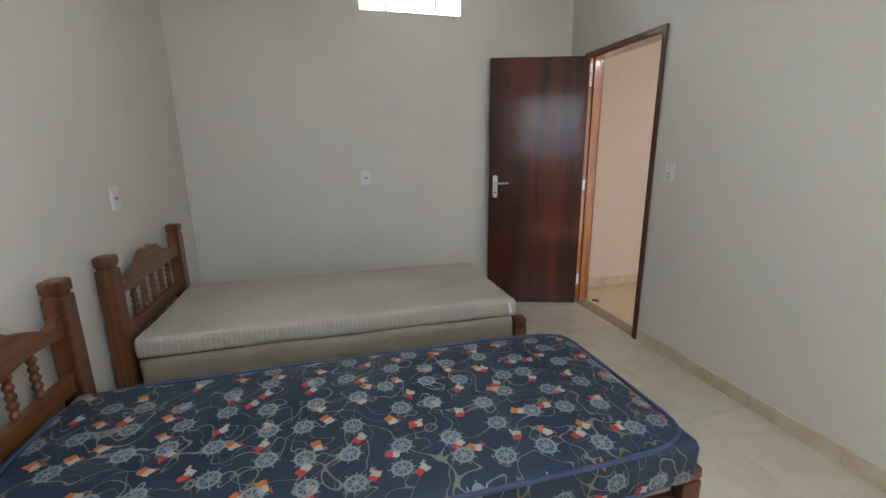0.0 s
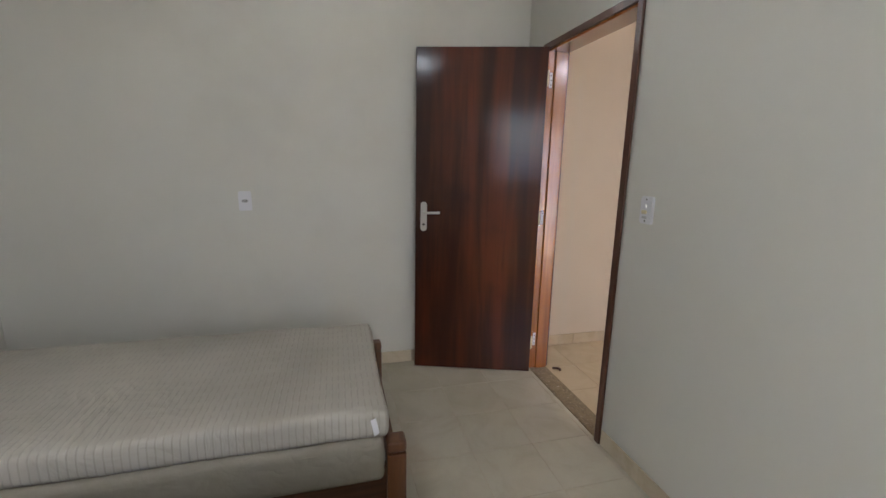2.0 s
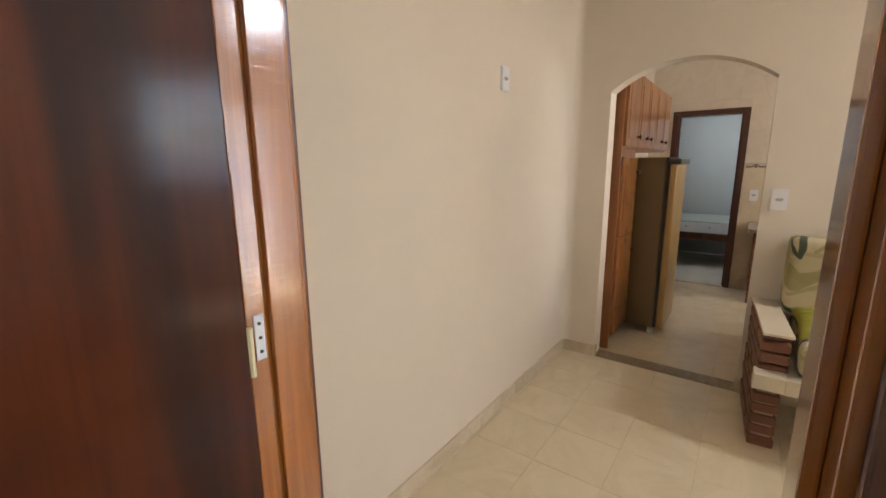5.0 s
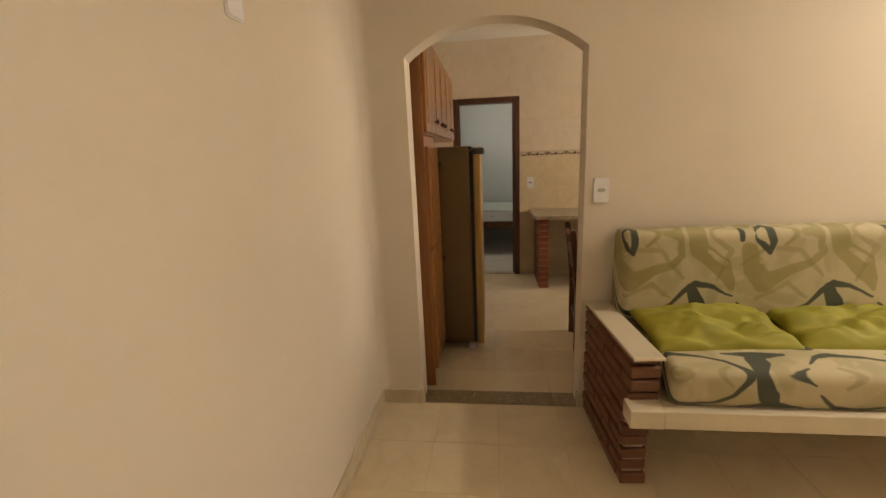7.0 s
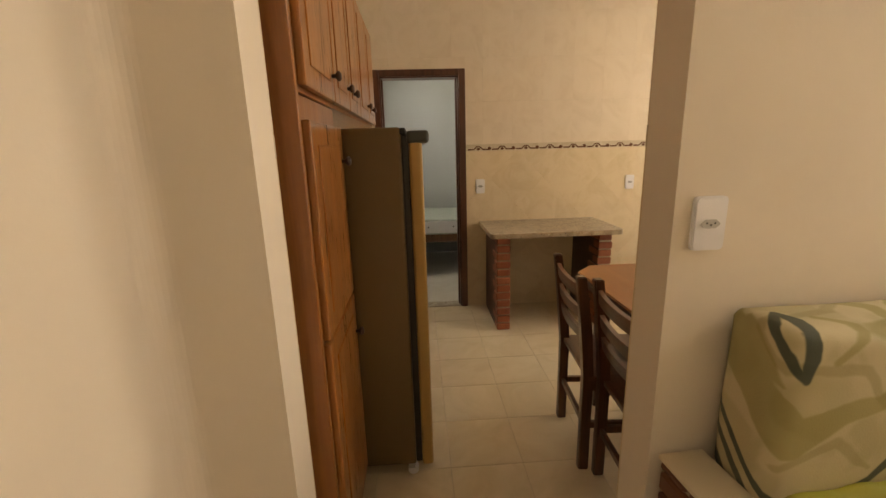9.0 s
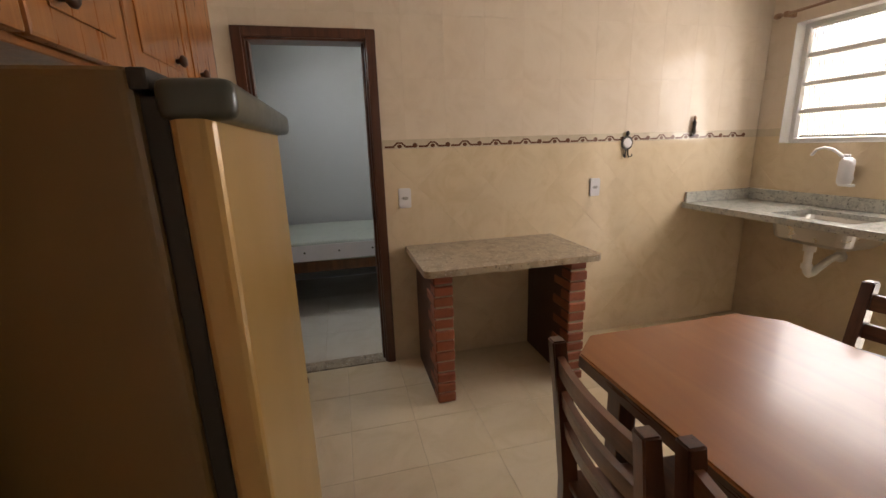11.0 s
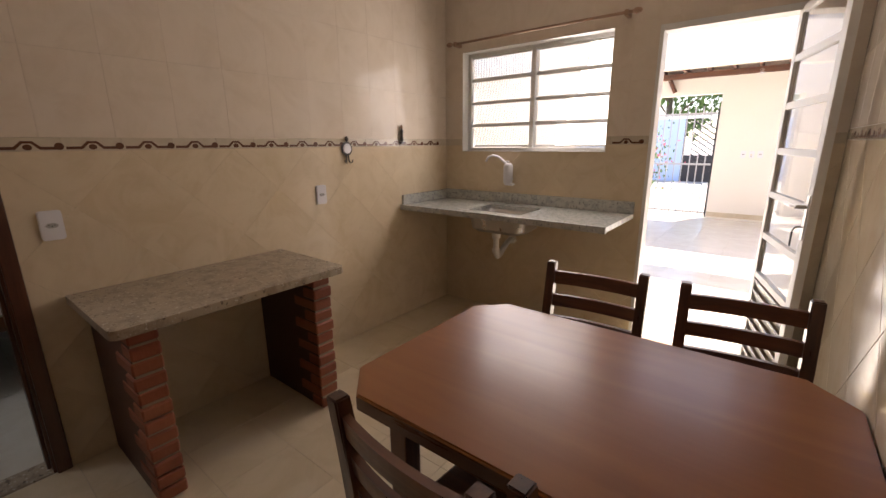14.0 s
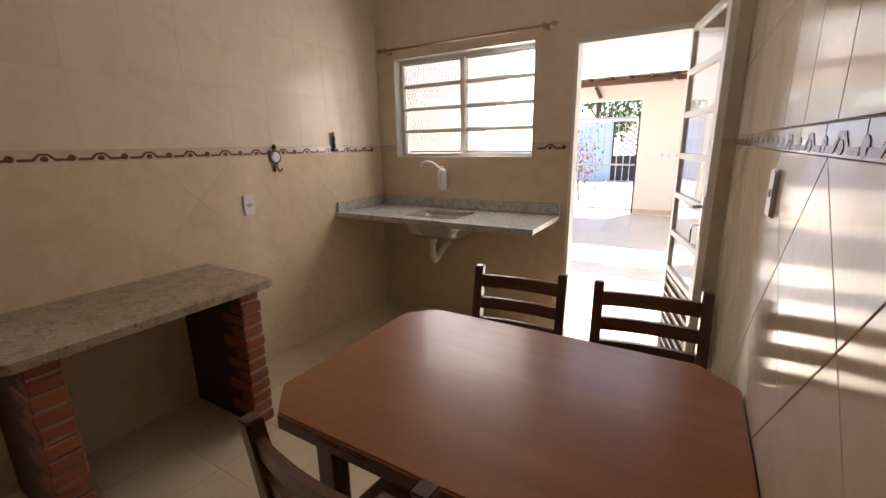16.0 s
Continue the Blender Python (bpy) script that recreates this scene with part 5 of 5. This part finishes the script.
filt = thing("water_filter", 6.640, SY + 0.009, 1.05, "white wall-mounted water filter tap with a curved spout", "tap")
part("cartridge", lathe([(0.030, 0.0), (0.036, 0.01), (0.036, 0.13), (0.030, 0.145), (0.018, 0.155)], 20, "z", (0, 0.05, 0)), M_PLASTIC, filt, smooth=True)
part("wall_mount", lathe([(0.018, 0.0), (0.014, 0.05)], 14, "y", (0, 0, 0.03)), M_PLASTIC, filt)
part("spout", tube([(0.0, 0.05, 0.135), (0.03, 0.06, 0.165), (0.07, 0.075, 0.20), (0.11, 0.09, 0.212), (0.145, 0.10, 0.20), (0.165, 0.105, 0.165)], 0.009, 10), M_PLASTIC, filt, smooth=True)
part("foot", rbox(-0.05, 0.02, 0.03, 0.07, -0.012, 0.004, 0.006), M_PLASTIC, filt)
part("lever", rbox(-0.01, 0.05, 0.043, 0.060, 0.158, 0.172, 0.006), M_PLASTIC, filt)

# ---- kitchen: window, curtain rod ----
win = tagged(new("window_2"), "white metal awning window with fluted glass", "window", kind="structure")
wx0, wx1, wz0, wz1 = WIN
wy0, wy1 = SY - 0.11, SY - 0.07
part("frame", rbox(wx0, wx0 + 0.03, wy0, wy1, wz0, wz1, 0.003), M_ALU, win)
part("frame", rbox(wx1 - 0.03, wx1, wy0, wy1, wz0, wz1, 0.003), M_ALU, win)
part("frame", rbox(wx0 + 0.03, wx1 - 0.03, wy0, wy1, wz0, wz0 + 0.03, 0.003), M_ALU, win)
part("frame", rbox(wx0 + 0.03, wx1 - 0.03, wy0, wy1, wz1 - 0.03, wz1, 0.003), M_ALU, win)
wm = (wx0 + wx1) / 2
part("mullion", rbox(wm - 0.017, wm + 0.017, wy0 - 0.01, wy1 + 0.01, wz0 + 0.03, wz1 - 0.03, 0.003), M_ALU, win)
rowh = (wz1 - wz0 - 0.06) / 4
for col, (xa, xb) in enumerate(((wx0 + 0.031, wm - 0.018), (wm + 0.018, wx1 - 0.031))):
    for r in range(4):
        z0 = wz0 + 0.03 + r * rowh
        tilt = (14 if col == 1 else 5) if r < 3 else 3
        sash = part("sash", rbox(xa, xb, -0.010, 0.010, -0.012, 0.010, 0.003), M_ALU, win)
        sash.location = (0, (wy0 + wy1) / 2, z0 + rowh)
        s2 = part("sash", rbox(xa, xb, -0.010, 0.010, 0.0, 0.014, 0.003), M_ALU, win)
        s2.location = (0, (wy0 + wy1) / 2 - (rowh - 0.02) * math.sin(radians(tilt)), z0 + 0.004)
        pane = part("pane", rbox(xa + 0.004, xb - 0.004, -0.002, 0.002, -rowh + 0.012, -0.008, 0.0), M_FLUTE, sash)
        pane.matrix_basis = pose(0, 0, 0, -tilt, 0, 0)
        pane.visible_shadow = False
for a0, a1, b0, b1, c0, c1 in ((wx0 - 0.0, wx0 + 0.004, wy1 + 0.001, SY + 0.010, wz0, wz1), (wx1 - 0.004, wx1, wy1 + 0.001, SY + 0.010, wz0, wz1), (wx0 + 0.004, wx1 - 0.004, wy1 + 0.001, SY + 0.010, wz0, wz0 + 0.004), (wx0 + 0.004, wx1 - 0.004, wy1 + 0.001, SY + 0.010, wz1 - 0.004, wz1)):
    part("reveal", rbox(a0, a1, b0, b1, c0, c1, 0), M_ALU, win)
rod = thing("curtain_rod", 6.494, SY + 0.075, 2.094, "bare wooden curtain rod with turned ends", "curtain rod")
part("pole", lathe([(0.009, -0.665), (0.009, 0.665)], 12, "x"), M_RODWOOD, rod, smooth=True)
for s in (-1, 1):
    part("finial", lathe([(0.011, 0.665 * s), (0.016, 0.672 * s), (0.019, 0.69 * s), (0.013, 0.707 * s), (0.004, 0.715 * s)], 14, "x"), M_RODWOOD, rod, smooth=True)
    part("bracket", rbox(s * 0.628 - 0.011, s * 0.628 + 0.011, -0.067, 0.014, -0.02, 0.014, 0.003), M_RODWOOD, rod)

# ---- kitchen: wall ornaments ----
orn = thing("wall_ornament", KX - 0.010, 0.962, 1.325, "small dark metal wall ornament with a white round face", "ornament", "wall ornaments", 270)
part("backplate", slab([(0.035 * math.cos(t) * 1.2, 0.045 * math.sin(t)) for t in [2 * math.pi * i / 24 for i in range(24)]], -0.008, 0, "y"), M_DARKMET, orn)
part("face", lathe([(0.032, -0.0085), (0.030, -0.013), (0.010, -0.015)], 24, "y"), M_PLASTIC, orn, "round white face")
part("finial", lathe([(0.004, 0.045), (0.013, 0.055), (0.012, 0.068), (0.004, 0.078)], 12, "z", (0, -0.008, 0)), M_DARKMET, orn)
for dx in (-0.02, 0.02):
    part("hook", tube([(dx * 0.4, -0.006, -0.042), (dx * 0.5, -0.008, -0.075), (dx * 0.8, -0.014, -0.092), (dx * 1.4, -0.02, -0.085), (dx * 1.6, -0.02, -0.072)], 0.005, 8), M_DARKMET, orn)
orn2 = thing("wall_ornament", KX - 0.010, 0.45, 1.398, "small slender dark metal ornament above the border", "ornament", "wall ornaments", 270)
part("body", lathe([(0.006, -0.03), (0.013, -0.02), (0.010, 0.02), (0.014, 0.045), (0.006, 0.062)], 12, "z", (0, -0.014, 0)), M_DARKMET, orn2, smooth=True)
part("head", lathe([(0.003, 0.060), (0.010, 0.066), (0.011, 0.076), (0.006, 0.086), (0.001, 0.090)], 12, "z", (0, -0.014, 0)), M_RODWOOD, orn2, "brown wooden head", smooth=True)
part("foot", rbox(-0.014, 0.014, -0.022, 0, -0.045, -0.03, 0.003), M_DARKMET, orn2)

# ---- kitchen: glazed metal door to the garage ----
kf = tagged(new("door_frame_3"), "white metal frame of the kitchen door", "door frame", kind="structure")
part("jamb", rbox(KD_X1 - 0.018, KD_X1 + 0.004, SY - 0.10, SY + 0.013, 0.004, KD_H, 0.003), M_ALU, kf)
part("jamb", rbox(KD_X0 - 0.004, KD_X0 + 0.025, SY - 0.10, SY + 0.013, 0.004, KD_H, 0.003), M_ALU, kf)
part("head", rbox(KD_X0 + 0.025, KD_X1 - 0.018, SY - 0.10, SY + 0.013, KD_H - 0.035, KD_H, 0.003), M_ALU, kf)
kd = thing("kitchen_door", 5.043, SY + 0.022, 0.012, "white metal door with glass panes, standing open with a key in it", "door", rz=104.0)
LW, LH = 0.625, 1.955
part("stile", rbox(0, 0.045, -0.016, 0.016, 0, LH, 0.003), M_ALU, kd)
part("stile", rbox(LW - 0.055, LW, -0.016, 0.016, 0, LH, 0.003), M_ALU, kd)
edges = [0.62 + i * 0.222 for i in range(7)]
for z in edges:
    part("glazing_bar", rbox(0.045, LW - 0.055, -0.015, 0.015, z - 0.016, z + 0.016, 0.003), M_ALU, kd)
for z0, z1 in zip(edges, edges[1:]):
    p = part("pane", rbox(0.046, LW - 0.056, -0.003, 0.003, z0 + 0.0165, z1 - 0.0165, 0), M_GLASS, kd)
    p.visible_shadow = False
part("bottom_rail", rbox(0.045, LW - 0.055, -0.015, 0.015, 0, 0.05, 0.003), M_ALU, kd)
for i in range(9):
    sl = part("louvre", rbox(0.046, LW - 0.056, -0.003, 0.003, -0.035, 0.035, 0.001, 1), M_ALU, kd)
    sl.matrix_basis = pose(0, 0, 0.085 + i * 0.059, 22, 0, 0)
lk = part("lock_plate", rbox(LW - 0.048, LW - 0.012, -0.0195, -0.0165, 0.93, 1.12, 0.003), M_STEEL, kd)
part("lever_handle", tube([(LW - 0.03, -0.0195, 1.07), (LW - 0.03, -0.055, 1.07), (LW - 0.05, -0.062, 1.07), (LW - 0.14, -0.062, 1.072)], 0.008), M_STEEL, lk)
part("key", tube([(LW - 0.03, -0.0195, 0.985), (LW - 0.03, -0.045, 0.985), (LW - 0.03, -0.052, 0.965)], 0.004, 8), M_STEEL, lk)
part("key_ring", rbox(LW - 0.037, LW - 0.023, -0.055, -0.049, 0.90, 0.965, 0.003), M_DARKMET, lk)

# ---- second bedroom ----
bed3 = thing("low_bed", 8.25, 3.42, 0, "dark wooden bed with a plain panel headboard", "bed", "single beds")
part("headboard", rbox(0.0, 0.95, 0.0, 0.035, 0.2, 0.79, 0.006), M_BEDWOODX, bed3)
for x in (-0.03, 0.945):
    part("post", rbox(x, x + 0.05, -0.01, 0.045, 0, 0.825, 0.006), M_TRIM, bed3)
    part("foot_post", rbox(x, x + 0.05, -1.98, -1.93, 0, 0.45, 0.006), M_TRIM, bed3)
    part("side_rail", rbox(x + 0.01, x + 0.035, -1.93, -0.01, 0.375, 0.463, 0.004), M_BEDWOOD, bed3)
for i in range(9):
    part("slat", rbox(0.02, 0.93, -0.25 - i * 0.2, -0.17 - i * 0.2, 0.44, 0.462, 0.002, 1), M_TRIM, bed3)
m3, a, b, h = mattress("buttoned_mattress", 8.215, 9.17, 1.50, 3.40, 0.464, 0.628, M_PALE, "pale grey-green mattress with a white buttoned border", 0.025, seed=41, sag=0.004)
part("border", rbox(-a - 0.010, -a - 0.004, -b + 0.02, b - 0.02, 0.012, h - 0.022, 0.003), M_PLASTIC, m3, "white side border")
for i in range(6):
    part("button", lathe([(0.009, -a - 0.0105), (0.007, -a - 0.015)], 10, "x", (0, b - 0.25 - i * 0.27, h / 2)), M_DARKMET, m3)
bm = bmesh.new()
box(bm, 7.4, 8.8, 4.2, 4.22, 1.6, 2.7)
tagged(finish("backdrop_sky_bedroom", bm, M_DAY), "bright hazy daylight outside the second bedroom", "sky", kind="structure")
w3 = tagged(new("window_3"), "high clear window of the second bedroom", "window", kind="structure")
part("frame", rbox(7.75, 8.45, 3.60, 3.63, 1.95, 1.975, 0.002), M_ALU, w3)
part("frame", rbox(7.75, 8.45, 3.60, 3.63, 2.285, 2.31, 0.002), M_ALU, w3)

# ---- garage and street ----
GZ = -0.03
floor_area("floor_garage", 3.3, 9.55, -6.3, SY - 0.15, 5.0, -0.70, 0.42, M_TILE3, "pale glossy ceramic tile floor of the garage", GZ)
GY = -6.30
wall("wall_garage_west", "x", 3.15, 3.3, GY - 0.15, -0.85, -0.15, 3.2, M_OUT)
wall("wall_garage_south", "y", GY - 0.15, GY, 3.3, 9.55, -0.15, 2.75, M_OUT, [(5.96, 8.6, -0.2, 2.16)])
wall("wall_yard_east", "x", 9.55, 9.7, GY - 0.15, SY - 0.15, -0.15, 2.4, M_OUT)
wall("wall_garage_beam", "y", -3.35, -3.2, 3.3, 9.55, 2.20, 3.05, M_OUT, (), "cream plastered beam across the garage")
skirting("baseboard_garage", [("y", GY, 1, 3.3, 5.95)])
# Unseen overhangs, added to keep direct sun off the kitchen wall and doorways.
ceiling("ceiling_eave", AX + 0.145, 9.55, SY - 0.95, SY - 0.15, 2.50, M_OUT)
ceiling("ceiling_porch", 3.3, AX + 0.145, SY - 0.95, -0.85, 2.50, M_OUT)
part_roof = thing("garage_roof", 4.3, -4.45, 2.56, "clay tile roof on dark timber over the garage", "roof")
for i in range(9):
    r_ = part("rafter", rbox(0.05 + i * 0.36, 0.10 + i * 0.36, -1.88, -0.02, -0.03, 0.04, 0.003, 1), M_BROWNWOOD, part_roof)
for i in range(5):
    part("batten", rbox(0, 3.1, -1.85 + i * 0.40, -1.81 + i * 0.40, 0.042, 0.066, 0.002, 1), M_BROWNWOOD, part_roof)
part("beam", rbox(0.0, 3.1, -1.83, -1.73, -0.12, -0.031, 0.004), M_BROWNWOOD, part_roof)
part("brace", tube([(2.50, -1.78, -0.13), (2.40, -1.80, -0.34)], 0.035, 8), M_BROWNWOOD, part_roof)
for i in range(21):
    bmt = bmesh.new()
    arcp = [(0.085 * math.cos(t), 0.05 * math.sin(t)) for t in [math.pi * k / 8 for k in range(9)]]
    slab(arcp + [(p[0] * 0.86, p[1] * 0.8) for p in arcp[::-1]], -1.95, 0.0, "y", bmt)
    t_ = part("roof_tile_row", bmt, M_CLAY, part_roof)
    t_.location = (0.05 + i * 0.15, 0, 0.068)
for i, x in enumerate((5.29, 5.41, 5.53)):
    socket_plate("garage_switch", x, GY, 1.125, 180, "white plastic switch plate on the garage wall", "switch" if i == 1 else "socket", group="garage plates")
gl = thing("wall_lamp", 5.45, GY, 2.47, "small white lamp on the garage wall", "lamp")
part("base", lathe([(0.04, 0.0), (0.04, 0.02)], 16, "y"), M_PLASTIC, gl)
part("globe", lathe([(0.02, 0.02), (0.05, 0.05), (0.055, 0.08), (0.03, 0.12)], 16, "y"), M_PLASTIC, gl, smooth=True)

gate = thing("street_gate", 5.96, GY - 0.10, GZ, "grey painted steel bar gate in the garage wall", "gate")
part("gate_frame", rbox(0, 0.04, -0.02, 0.02, 0, 1.95, 0.003), M_IRON, gate)
part("gate_frame", rbox(2.58, 2.62, -0.02, 0.02, 0, 1.95, 0.003), M_GREYIRON, gate)
for z in (0.06, 0.95, 1.85):
    part("cross_bar", rbox(0.04, 2.58, -0.012, 0.012, z, z + 0.035, 0.003), M_GREYIRON, gate)
for i in range(20):
    part("bar", rbox(0.13 + i * 0.125, 0.148 + i * 0.125, -0.009, 0.009, 0.02, 2.0, 0.002, 1), M_GREYIRON, gate)

bm = bmesh.new()
box(bm, -3000, 3000, -3000, 3000, -0.4, -0.16)
tagged(finish("ground", bm, M_GROUND), "sunlit pale street paving", "ground", kind="structure")
bm = bmesh.new()
box(bm, -10, 30, -10.5, GY - 0.15, -0.16, -0.05)
tagged(finish("pavement", bm, M_CAP), "bright pale pavement outside the gate", "pavement", kind="structure")
opp = thing("street_wall", 8.0, -16.0, -0.16, "pale blue boundary wall across the street", "wall")
part("wall", rbox(-12, -2.7, -0.1, 0.1, 0, 2.35, 0.01), M_BLUE, opp)
part("wall", rbox(0.0, 14, -0.1, 0.1, 0, 2.35, 0.01), M_BLUE, opp)
part("coping", rbox(-12, 14, -0.14, 0.14, 2.351, 2.45, 0.01), M_ALU, opp)
ig = thing("iron_gate", 5.3, -16.0, -0.16, "dark iron street gate with diagonal slats", "gate")
part("gate_frame", rbox(0, 0.06, -0.04, 0.04, 0, 2.34, 0.003), M_IRON, ig)
part("gate_frame", rbox(2.64, 2.7, -0.04, 0.04, 0, 2.34, 0.003), M_IRON, ig)
part("gate_frame", rbox(1.32, 1.38, -0.04, 0.04, 0, 2.34, 0.003), M_IRON, ig)
part("panel", rbox(0.06, 2.64, -0.02, -0.01, 0, 1.0, 0.002), M_IRON, ig)
for side in (0, 1):
    for i in range(9):
        u = 0.07 + side * 1.32
        s = part("diagonal_slat", rbox(-0.02, 0.02, -0.015, 0.015, -0.55, 0.55, 0.003, 1), M_IRON, ig)
        s.matrix_basis = pose(u + 0.6, 0, 0.55 + i * 0.2, 0, 55 if side else -55, 0)


def tree(x, y, height, spread, seed, leaves, label):
    r = random.Random(seed)
    top = thing("tree", x, y, -0.16, label, "tree", "street trees")
    trunk = part("trunk", tube([(0, 0, 0), (0.05, 0.02, height * 0.25), (-0.03, 0.05, height * 0.5), (0.02, 0.0, height * 0.7)], 0.13, 8), M_BARK, top)
    ends = []
    for i in range(9):
        a, u = r.uniform(0, 6.28), r.uniform(0.35, 0.7)
        p0 = Vector((0, 0, height * u))
        p1 = p0 + Vector((math.cos(a) * spread * 0.7, math.sin(a) * spread * 0.7, height * r.uniform(0.12, 0.35)))
        part("limb", tube([p0, (p0 + p1) / 2 + Vector((0, 0, 0.1)), p1], 0.045, 6), M_BARK, trunk)
        ends += [p1, (p0 + p1) / 2]
    bm = bmesh.new()
    for i in range(leaves):
        c = r.choice(ends) + Vector((r.gauss(0, 0.35), r.gauss(0, 0.35), r.gauss(0, 0.3))) * spread * 0.5
        q = Euler((r.uniform(0, 6), r.uniform(0, 6), r.uniform(0, 6))).to_matrix()
        s = r.uniform(0.07, 0.16)
        vs = [bm.verts.new(c + q @ Vector(p) * s) for p in ((-1, 0, 0), (0, -0.45, 0.1), (1, 0, 0), (0, 0.45, 0.1))]
        bm.faces.new(vs)
    part("crown", bm, M_LEAF, top, "loose green crown of small leaves")
    return top


tree(6.5, -18.5, 4.6, 1.7, 3, 1700, "leafy green tree behind the blue wall")
tree(9.1, -18.4, 5.0, 1.9, 5, 1900, "leafy green tree behind the dark gate")
tree(13.6, -19.0, 5.2, 2.0, 8, 1500, "tall leafy tree across the street")
fl = thing("flowering_shrub", 7.45, -8.2, -0.05, "pink flowering shrub beside the gate", "shrub")
rf = random.Random(12)
part("stem", tube([(0, 0, 0), (0.05, 0.0, 0.5), (0.0, 0.05, 1.0)], 0.02, 6), M_BARK, fl)
for nm, mt_, cnt in (("foliage", M_LEAF, 420), ("blossom", M_FLOWER, 170)):
    bm = bmesh.new()
    for i in range(cnt):
        c = Vector((rf.gauss(0, 0.26), rf.gauss(0, 0.26), 0.95 + rf.gauss(0, 0.38)))
        q = Euler((rf.uniform(0, 6), rf.uniform(0, 6), rf.uniform(0, 6))).to_matrix()
        s = rf.uniform(0.025, 0.055)
        bm.faces.new([bm.verts.new(c + q @ Vector(p) * s) for p in ((-1, 0, 0), (0, -0.5, 0.1), (1, 0, 0), (0, 0.5, 0.1))])
    part(nm, bm, mt_, fl)

# ---- wall tiles, last ----
tiled_wall("x", KX, -1, SY + 0.009, 3.53, [(BD_Y0 - 0.032, BD_Y1 + 0.032, -1, BD_H + 0.031)], 2.473 - 0.0988, "tiling_east", up_off=0.06)
tiled_wall("x", AXK, 1, SY + 0.009, 3.53, [(AY0, AY1, -1, APEX + 0.02)], 1.650, "tiling_west", up_off=0.0, border=(1.351, 1.405), g=0.0014, bevel=0.0012)
tiled_wall("y", SY, 1, AXK + 0.009, KX - 0.009, [(KD_X0 - 0.005, KD_X1 + 0.005, -1, KD_H + 0.001), WIN], 5.83, "tiling_south", border_off=-0.110)
